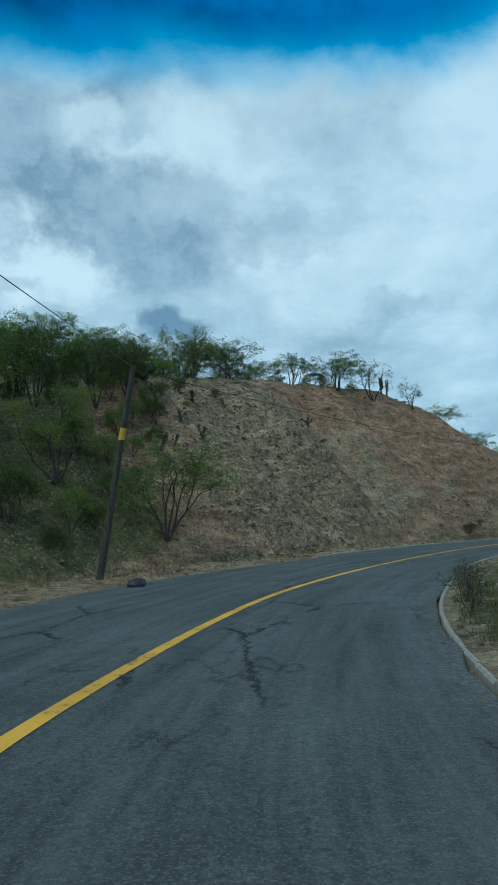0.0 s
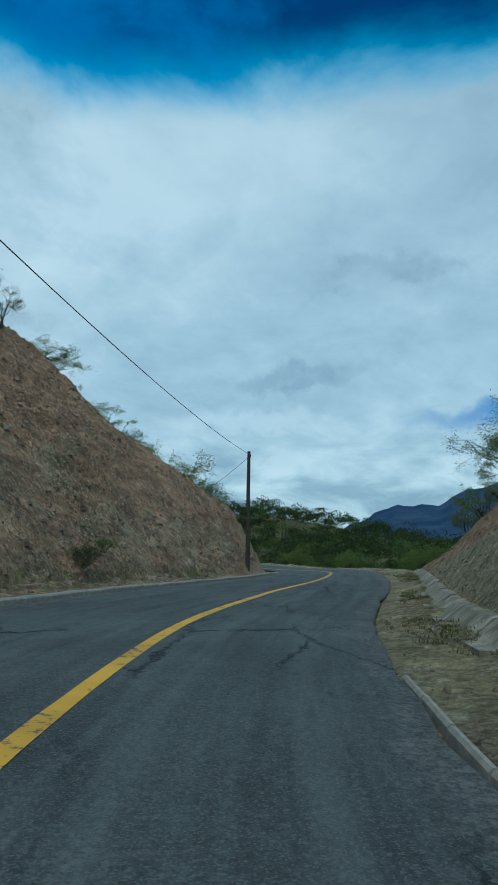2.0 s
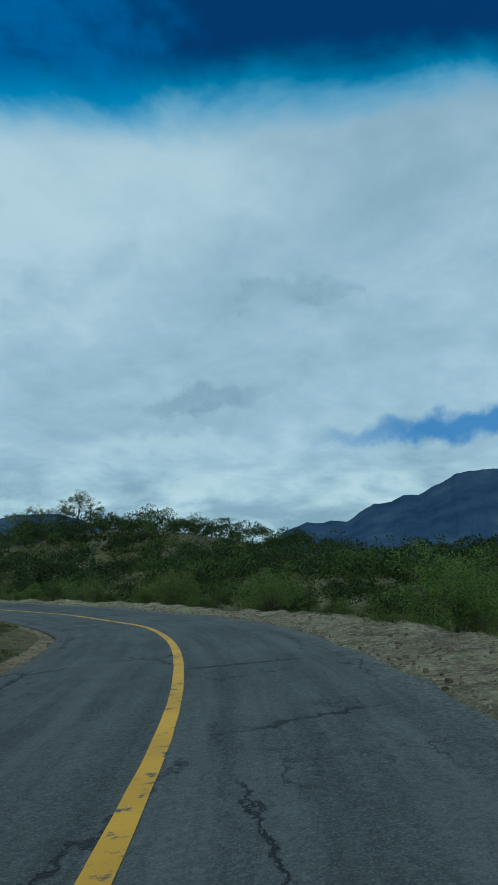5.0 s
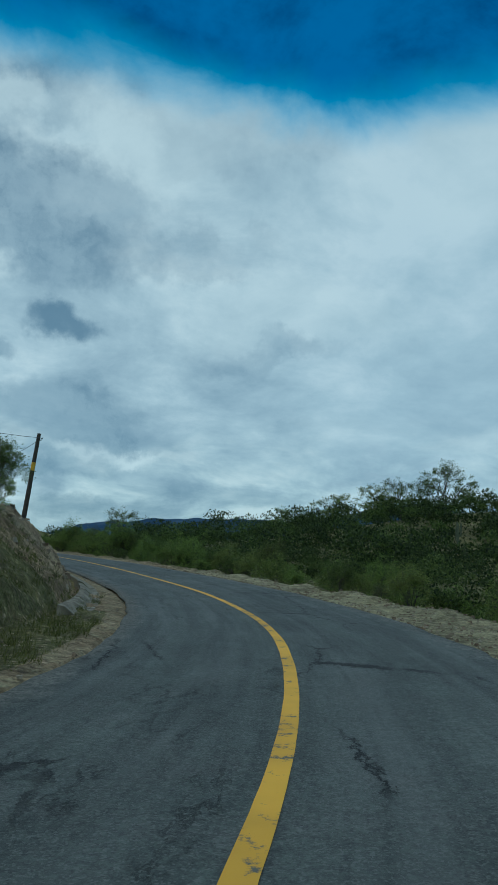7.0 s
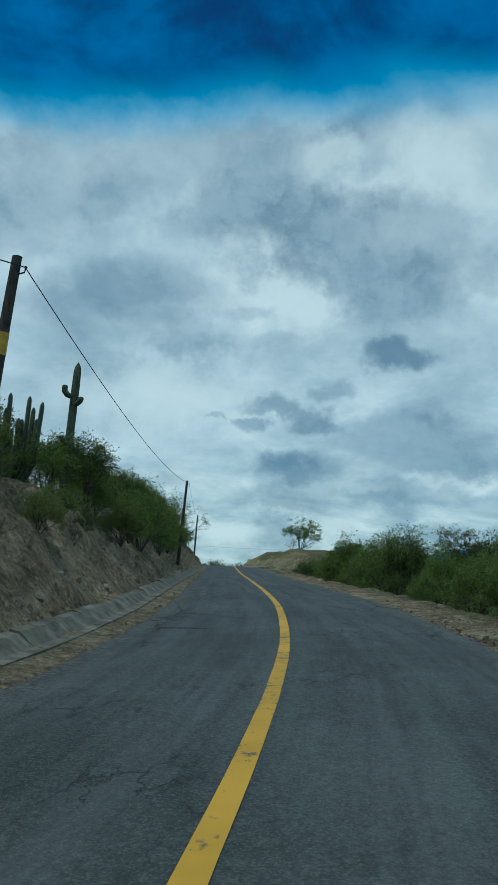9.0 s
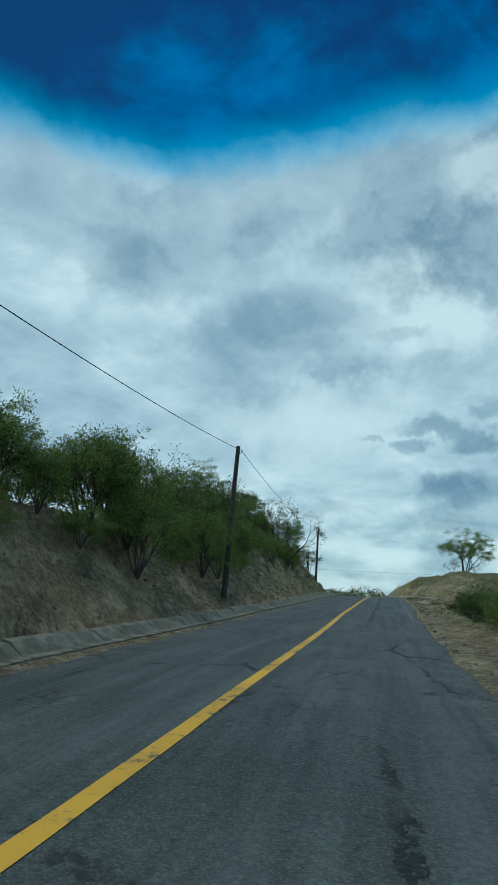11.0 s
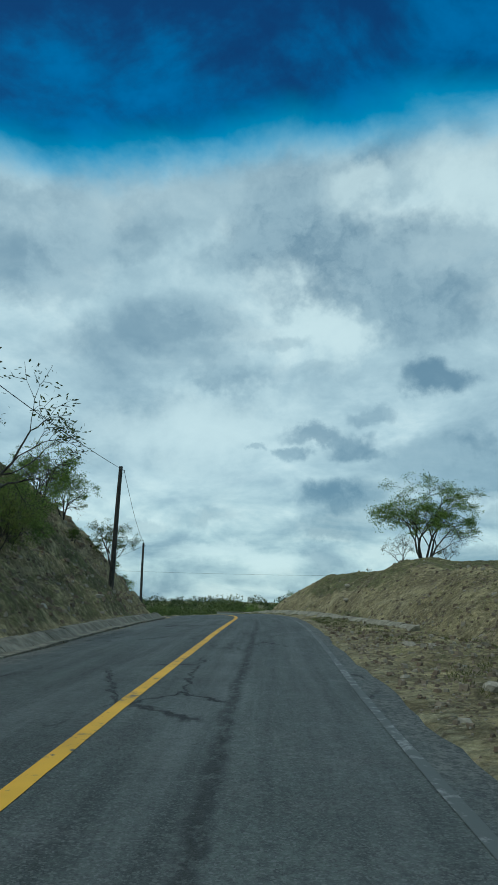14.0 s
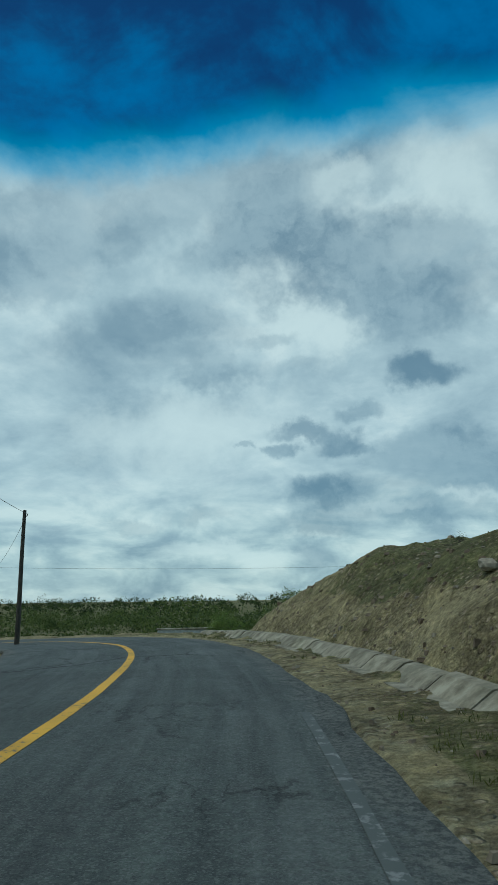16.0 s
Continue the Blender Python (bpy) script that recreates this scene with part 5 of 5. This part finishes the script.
# beyond the last crest
scatter(18, 244, 300, 5.0, 16, False, SHRUBS, 0.7, 1.2, 1.7)
scatter(12, 236, 300, 6.0, 16, True, SHRUBS, 0.6, 1.1, 1.7)
scatter(6, 46, 60, 11, 16, False, SHRUBS, 0.6, 0.9, 1.6)


def far_woods(name, n, m, seed, box, keep, label, mat, leaf=1.0, tall=4.0):
    """Thorn woods on the slopes, one mass of leaf clumps."""
    r = np.random.RandomState(seed)
    so = Soup()
    x, y = r.uniform(box[0], box[1], n * 3), r.uniform(box[2], box[3], n * 3)
    z, s, c, w, q = terrain(x, y)
    ok = np.flatnonzero(keep(x, y, s, c, w))[:n]
    for px, py, pz in zip(x[ok], y[ok], z[ok]):
        h, lobes = tall * (0.45 + 0.75 * r.rand() ** 1.5), r.randint(5, 10)
        wide = h * r.uniform(0.46, 0.74)
        b, o = r.rand(lobes) * 6.283, np.sqrt(r.rand(lobes)) * wide * 0.85
        mid = np.stack([np.cos(b) * o, np.sin(b) * o, h * (0.80 - 0.42 * (o / wide) ** 2) * r.uniform(0.62, 1.0, lobes)], 1)
        size = wide * r.uniform(0.30, 0.58, lobes)
        k = r.randint(0, lobes, m)
        u = r.normal(size=(m, 3)) + (0, 0, 0.45)
        u /= np.linalg.norm(u, axis=1, keepdims=True)
        at = mid[k] + u * size[k][:, None] * r.uniform(0.45, 1.05, (m, 1)) ** 0.6 * (1, 1, 0.60) + (px, py, pz)
        at[:, 2] = np.maximum(at[:, 2], pz + 0.05)
        so.leaves(at, u * 0.6 + (0, 0, 0.3) + r.normal(size=(m, 3)) * 0.9, leaf * r.uniform(0.24, 0.55, m), leaf * r.uniform(0.13, 0.27, m), r)
    tagged(new(name, so.mesh(name, mat)), label, "woods", kind="stuff")


def slopes(x, y, s, c, w):
    return (w > 23) & (c > 0) & (s > 44)


def belt(x, y, s, c, w):
    return (w > 6.5) & (w < 26) & (c > 0) & (s > 74) & (s < 188)


def hill(x, y, s, c, w):
    return (w > 10) & (c < 0) & ~((s > 31) & (s < 74) & (w < 24))


def behind(x, y, s, c, w):
    return (w > 8) & (c < 0) & (s > 100) & (s < 226)


far_woods("thorn_woods", 520, 340, 3, (50, 145, 62, 232), slopes, "dark green thorn woods covering the slopes", "leaf_wood", 0.92, 5.4)
far_woods("thorn_woods", 480, 300, 4, (50, 145, 62, 232), slopes, "green thorn woods covering the slopes", "leaf_dark", 0.86, 4.2)
far_woods("thicket", 190, 480, 12, (28, 92, 45, 190), belt, "dense green thorn thicket beside the road", "leaf_dark", 0.46, 2.7)
far_woods("thicket", 190, 480, 13, (28, 92, 45, 190), belt, "dense dark green thorn thicket beside the road", "leaf_wood", 0.46, 3.1)
far_woods("thorn_woods", 300, 300, 5, (-65, 48, 18, 125), hill, "green thorn woods on the hill", "leaf_green", 0.58, 4.0)
far_woods("thicket", 300, 420, 7, (-20, 46, 98, 222), behind, "dark green thorn thicket on the bank", "leaf_dark", 0.46, 3.6)
far_woods("thorn_woods", 620, 190, 6, (-90, 90, 234, 320), lambda x, y, s, c, w: w > 9, "green thorn woods on the plain", "leaf_dark", 0.75, 4.0)
far_woods("thorn_woods", 450, 70, 8, (145, 420, 40, 330), lambda x, y, s, c, w: w > 9, "dark green thorn woods in the valley", "leaf_wood", 1.4, 5.5)
far_woods("thorn_woods", 700, 60, 9, (-220, 180, 320, 520), lambda x, y, s, c, w: w > 9, "dark thorn woods far out on the plain", "leaf_wood", 1.8, 5.5)

# ------------------------------------------------------------------ poles and wires
def make_pole(x, y, top, sink=0.4, band=True, lean=(0, 0)):
    base = height_at(x, y)
    ob = thing("utility_pole", "dark wooden utility pole with a yellow warning band" if band else "thin dark wooden utility pole", "utility pole", "utility poles")
    h = top - base
    so = Soup()
    zs = np.linspace(-sink, h, 12)
    so.tube(np.stack([lean[0] * zs + 0.01 * np.sin(zs), lean[1] * zs, zs], 1), np.linspace(0.135, 0.09, 12), 12)
    so.tube([(lean[0] * h, lean[1] * h, h), (lean[0] * h, lean[1] * h, h + 0.02)], [0.09, 0.001], 12)
    part("shaft", so.mesh("pole_shaft", "pole_wood", True), ob)
    if band:
        b = Soup()
        zz = np.linspace(h * 0.64, h * 0.64 + 0.42, 4)
        b.tube(np.stack([lean[0] * zz + 0.01 * np.sin(zz), lean[1] * zz, zz], 1), np.interp(zz, [0, h], [0.138, 0.093]), 14)
        part("warning_band", b.mesh("pole_band", "yellow_band", True), ob, "yellow painted warning band")
    k = Soup()
    lx = lean[0] * h
    k.tube([(lx + 0.02, 0, h - 0.35), (lx + 0.15, 0.05, h - 0.30), (lx + 0.17, 0.06, h - 0.18)], [0.015, 0.015, 0.03], 6)
    part("insulator", k.mesh("pole_insulator", "wire_black", True), ob, "small dark insulator hook")
    ob.location = (x, y, base)
    return np.array((x + 0.16 + lean[0] * h, y + 0.05, top - 0.2))


P0 = make_pole(-9.5, -22, 6.6)
P1 = make_pole(-5.45, 23.8, 6.5, lean=(0.20, 0.0))
P2 = make_pole(28.17, 57.26, 5.6, band=False)
P3 = make_pole(43.25, 111.2, 5.25, lean=(0.07, 0))
P4 = make_pole(29.35, 151.6, 6.65, band=False, lean=(0.05, 0))
P5 = make_pole(13.0, 194.0, 7.4, band=False, lean=(0.03, 0))
P6 = make_pole(-2.3, 222.5, 6.35, band=False)
P7 = make_pole(-52, 276, 7.0, band=False)
P8 = make_pole(14, 308, 7.0, band=False)


def hang_wire(a, b, sag, radius=0.012):
    u = np.linspace(0, 1, 28)[:, None]
    pts = a + (b - a) * u
    pts[:, 2] -= sag * 4 * (u * (1 - u))[:, 0]
    so = Soup()
    so.tube(pts, np.full(28, radius), 5)
    tagged(new("overhead_wire", so.mesh("overhead_wire", "wire_black", True)), "thin black overhead wire strung between two poles", "cable", "overhead wires")


for a, b, sag in ((P0, P1, 0.6), (P1, P2, 0.8), (P2, P3, 2.2), (P3, P4, 0.7), (P4, P5, 0.7), (P5, P6, 0.5), (P6, P7, 0.8)):
    hang_wire(a, b, sag)
hang_wire(P7, P8, 0.5, 0.016)

# ------------------------------------------------------------------ stones and grass
def stone_shape(r):
    v = np.array([(x, y, z) for x in (-1, 1) for y in (-1, 1) for z in (-1, 1)], float) * 0.5
    v += r.uniform(-0.20, 0.20, v.shape)
    v[v[:, 2] > 0] *= (r.uniform(0.45, 0.85), r.uniform(0.45, 0.85), r.uniform(0.6, 1.0))
    return v


BOX = np.array([(0, 1, 3, 2), (4, 6, 7, 5), (0, 4, 5, 1), (2, 3, 7, 6), (0, 2, 6, 4), (1, 5, 7, 3)])


def strew_stones(name, n, seed, s0, s1, w0, w1, left, lo, hi, label):
    r = np.random.RandomState(seed)
    S, W = r.uniform(s0, s1, n), w0 + (w1 - w0) * r.rand(n) ** 1.3
    XY = place(S, (-1 if left else 1) * (half(S, left) + W))
    z, s, c, w, q = terrain(XY[:, 0], XY[:, 1])
    z = z + relief(XY[:, 0], XY[:, 1], z, S, W, q, left)
    v, q = [], []
    for k in range(n):
        size = lo * (hi / lo) ** (r.rand() ** 2.2)
        shape = stone_shape(r) * size * r.uniform(0.5, 1.2, 3) * (1, 1, 0.7)
        a = r.rand() * 6.28
        rot = np.array([[math.cos(a), -math.sin(a), 0], [math.sin(a), math.cos(a), 0], [0, 0, 1]])
        v.append(shape @ rot.T + (XY[k, 0], XY[k, 1], z[k] + size * 0.12))
        q.append(BOX + 8 * k)
    tagged(new(name, quad_mesh(name, np.concatenate(v), np.concatenate(q), "rock")), label, "stones", kind="stuff")


strew_stones("rubble", 6800, 1, 22, 72, 1.4, 14, True, 0.04, 0.24, "loose angular stones on the cut slope")
strew_stones("rubble", 3400, 20, 30, 40, 3.5, 14, True, 0.05, 0.28, "pale angular talus stones on the spur")
strew_stones("rubble", 2600, 2, 34, 74, 2.0, 9, False, 0.03, 0.13, "loose angular stones on the red bank")
strew_stones("rubble", 3200, 3, 190, 244, 1.6, 8, False, 0.04, 0.17, "pale loose stones on the ochre mound")
strew_stones("rubble", 3800, 4, 112, 226, 1.2, 6, True, 0.035, 0.22, "loose stones at the foot of the bank")
strew_stones("rubble", 3000, 21, 172, 228, 1.6, 6.5, True, 0.05, 0.28, "grey loose stones on the steep bank")
strew_stones("rubble", 4200, 22, 176, 214, 0.3, 8, False, 0.03, 0.17, "pale stones strewn over the verge")
strew_stones("gravel", 4200, 5, 68, 136, 0.0, 2.8, False, 0.025, 0.11, "coarse pale gravel on the road shoulder")
strew_stones("gravel", 1300, 6, 2, 44, 0.2, 4.0, False, 0.02, 0.13, "scattered gravel beside the kerb")
strew_stones("gravel", 900, 7, 5, 34, 0.3, 6.0, True, 0.02, 0.16, "gravel along the road's edge")
strew_stones("gravel", 1000, 8, 134, 235, 0.05, 1.6, False, 0.02, 0.10, "gravel along the road's edge")
strew_stones("gravel", 800, 9, 84, 225, 0.05, 1.2, True, 0.02, 0.09, "gravel along the road's edge")


def grow_grass(name, n, seed, s0, s1, w0, w1, left, high, label):
    r = np.random.RandomState(seed)
    S, W = r.uniform(s0, s1, n), r.uniform(w0, w1, n)
    keep = fbm(S, W * 2, 5.0, 3, seed) > -0.05
    S, W = S[keep], W[keep]
    XY = place(S, (-1 if left else 1) * (half(S, left) + W))
    z, s, c, w, q = terrain(XY[:, 0], XY[:, 1])
    z = z + relief(XY[:, 0], XY[:, 1], z, S, W, q, left)
    so = Soup()
    for k in range(9):
        at = np.stack([XY[:, 0] + r.normal(size=len(S)) * 0.05, XY[:, 1] + r.normal(size=len(S)) * 0.05, z - 0.02], 1)
        way = np.stack([r.normal(size=len(S)) * 0.5, r.normal(size=len(S)) * 0.5, np.ones(len(S))], 1)
        so.leaves(at, way, high * r.uniform(0.5, 1.3, len(S)), np.full(len(S), 0.010), r)
    tagged(new(name, so.mesh(name, "grass_blade")), label, "grass", kind="stuff")


grow_grass("grass", 3400, 11, 2, 40, 0.3, 6.0, False, 0.16, "short dry grass on the verge")
grow_grass("grass", 3600, 12, 78, 116, 0.4, 4.5, True, 0.17, "green grass on the inner verge")
grow_grass("grass", 1000, 13, 70, 190, 2.2, 5.0, False, 0.22, "grass along the foot of the shrubs")
grow_grass("grass", 1200, 14, 195, 245, 0.5, 2.2, False, 0.10, "short grass in the ditch")
grow_grass("grass", 2200, 17, 176, 212, 1.0, 8.0, False, 0.12, "dry grass on the verge before the mound")
grow_grass("grass", 1500, 18, 6, 34, 2.0, 9.0, True, 0.18, "thin grass on the stony verge")
grow_grass("grass", 900, 15, 36, 70, 0.5, 1.6, False, 0.10, "short grass in the ditch")
grow_grass("grass", 700, 16, 5, 30, 5.0, 14, True, 0.3, "tall grass under the shrubs")

# ------------------------------------------------------------------ kerbs and lined ditches, piece by piece
def kerb_run(name, s0, s1, step, left, off, high, wide, label):
    """A row of kerb stones along the road's edge."""
    ob = thing(name, label, "kerb")
    ob["kind"] = "structure"
    r = np.random.RandomState(int(s0) + 5)
    side = -1 if left else 1
    for s in np.arange(s0, s1, step):
        e0, e1 = s + 0.015, s + step - 0.015 + r.normal() * 0.01
        v = []
        for q in (e0, e1):
            jig = r.normal() * 0.012
            base = float(half(np.array([q]), left)[0]) + float(ease(np.array([q]), off)[0] if isinstance(off, list) else off)
            zz = float(road_z(np.array([q]), np.array([side * base]))[0])
            for dc, dz in ((0, -0.12), (0.01, high - 0.03), (0.035, high), (wide - 0.03, high - 0.004), (wide, high - 0.04), (wide, -0.12)):
                p = place(np.array([q]), np.array([side * (base + dc + jig)]))[0]
                v.append((p[0], p[1], zz + dz + jig * 0.5))
        q = [(k, k + 1, k + 7, k + 6) for k in range(5)] + [(0, 5, 4, 1), (1, 4, 3, 2), (6, 7, 10, 11), (7, 8, 9, 10)]
        part("kerb_stone", quad_mesh("kerb_stone", v, q, "kerb_concrete"), ob)


def ditch_run(name, s0, s1, step, left, lead, wide, rise, mat, label):
    """Tilted concrete slabs that line the outer side of a ditch; lead: how far before the bank's foot they begin."""
    ob = thing(name, label, "ditch lining")
    ob["kind"] = "structure"
    r = np.random.RandomState(int(s0) + 9)
    side = -1 if left else 1
    for s in np.arange(s0, s1, step):
        e0, e1 = s + 0.02, s + step - 0.02
        v, up = [], r.normal() * 0.012
        for q in (e0, e1):
            foot = float(ease(np.array([q]), L_FOOT if left else R_FOOT)[0])
            base = float(half(np.array([q]), left)[0])
            zz = float(road_z(np.array([q]), np.array([side * base]))[0])
            jig = r.normal() * 0.012
            w0 = foot - lead
            for dc, dz in ((-0.22, -0.16), (-0.22, -0.03), (0.0, -0.02), (wide, rise), (wide + 0.16, rise + 0.03), (wide + 0.18, rise - 0.3)):
                p = place(np.array([q]), np.array([side * (base + w0 + dc + jig)]))[0]
                v.append((p[0], p[1], zz + 0.06 + dz + up * (dc > 0.1) + jig * 0.4))
        q = [(k, k + 1, k + 7, k + 6) for k in range(5)] + [(0, 5, 2, 1), (2, 5, 4, 3), (6, 7, 8, 11), (8, 9, 10, 11)]
        part("slab", quad_mesh("ditch_slab", v, q, mat), ob)


kerb_run("kerb_right", 3, 36, 1.1, False, 0.0, 0.035, 0.10, "weathered grey concrete kerb along the inner edge of the bend")
kerb_run("kerb_left", 30, 76, 1.2, True, 0.12, 0.10, 0.30, "low pale concrete kerb at the foot of the cut")
ditch_run("ditch_lining_right", 38, 71, 1.5, False, 0.70, 0.36, 0.28, "concrete", "tilted pale concrete slabs lining the ditch under the red bank")
ditch_run("ditch_lining_left", 110, 229, 1.6, True, 0.62, 0.24, 0.16, "concrete_stained", "weathered concrete slabs lining the ditch at the bank's foot")
ditch_run("ditch_lining_mound", 210, 245, 1.5, False, 0.62, 0.28, 0.19, "concrete", "pale concrete slabs lining the ditch under the mound")


# ------------------------------------------------------------------ odd things
def make_boulder(x, y, size, seed, mat="rock", name="boulder", label="angular pale boulder lying on the verge", category="rock"):
    bm = bmesh.new()
    bmesh.ops.create_icosphere(bm, subdivisions=2, radius=0.5)
    for v in bm.verts:
        n = noise.noise(v.co * 1.7 + Vector((seed, 0, 0))) * 0.5 + noise.noise(v.co * 4 + Vector((0, seed, 0))) * 0.16
        v.co = v.co * (1 + n)
        v.co.z *= 0.62
    me = bpy.data.meshes.new(name)
    bm.to_mesh(me)
    bm.free()
    me.materials.append(MATS[mat])
    ob = tagged(new(name, me), label, category)
    ob.matrix_basis = pose(x, y, height_at(x, y) + size * 0.10, 0, 0, seed * 50) @ Matrix.Diagonal((size, size * 0.8, size, 1))
    return ob


make_boulder(-3.3, 19.0, 0.6, 1, "dark_cloth", "sack", "dark purple sack lying on the road's edge", "sack")
for x, y, size in ((44.6, 86.0, 0.45), (31.4, 173.3, 0.8), (28.4, 183.3, 0.45), (30.6, 176.5, 0.4), (21.3, 206.0, 0.4), (22.0, 203.0, 0.35)):
    make_boulder(x, y, size, x % 7)


def make_parapet():
    ob = thing("parapet", "low whitewashed masonry parapet at the outside of the bend", "wall")
    bm = bmesh.new()
    bmesh.ops.create_cube(bm, size=1.0)
    bmesh.ops.scale(bm, vec=(3.0, 0.3, 0.75), verts=bm.verts)
    bmesh.ops.bevel(bm, geom=bm.edges[:], offset=0.03, segments=2, affect="EDGES")
    me = bpy.data.meshes.new("parapet_wall")
    bm.to_mesh(me)
    bm.free()
    me.materials.append(MATS["white_wall"])
    part("wall_body", me, ob)
    bm = bmesh.new()
    bmesh.ops.create_cube(bm, size=1.0)
    bmesh.ops.scale(bm, vec=(3.1, 0.38, 0.08), verts=bm.verts)
    bmesh.ops.translate(bm, vec=(0, 0, 0.415), verts=bm.verts)
    bmesh.ops.bevel(bm, geom=bm.edges[:], offset=0.015, segments=1, affect="EDGES")
    me = bpy.data.meshes.new("parapet_cap")
    bm.to_mesh(me)
    bm.free()
    me.materials.append(MATS["concrete"])
    part("cap", me, ob)
    ob.matrix_basis = pose(5.4, 226.3, height_at(5.4, 226.3) + 0.2, 0, 0, 25)


make_parapet()
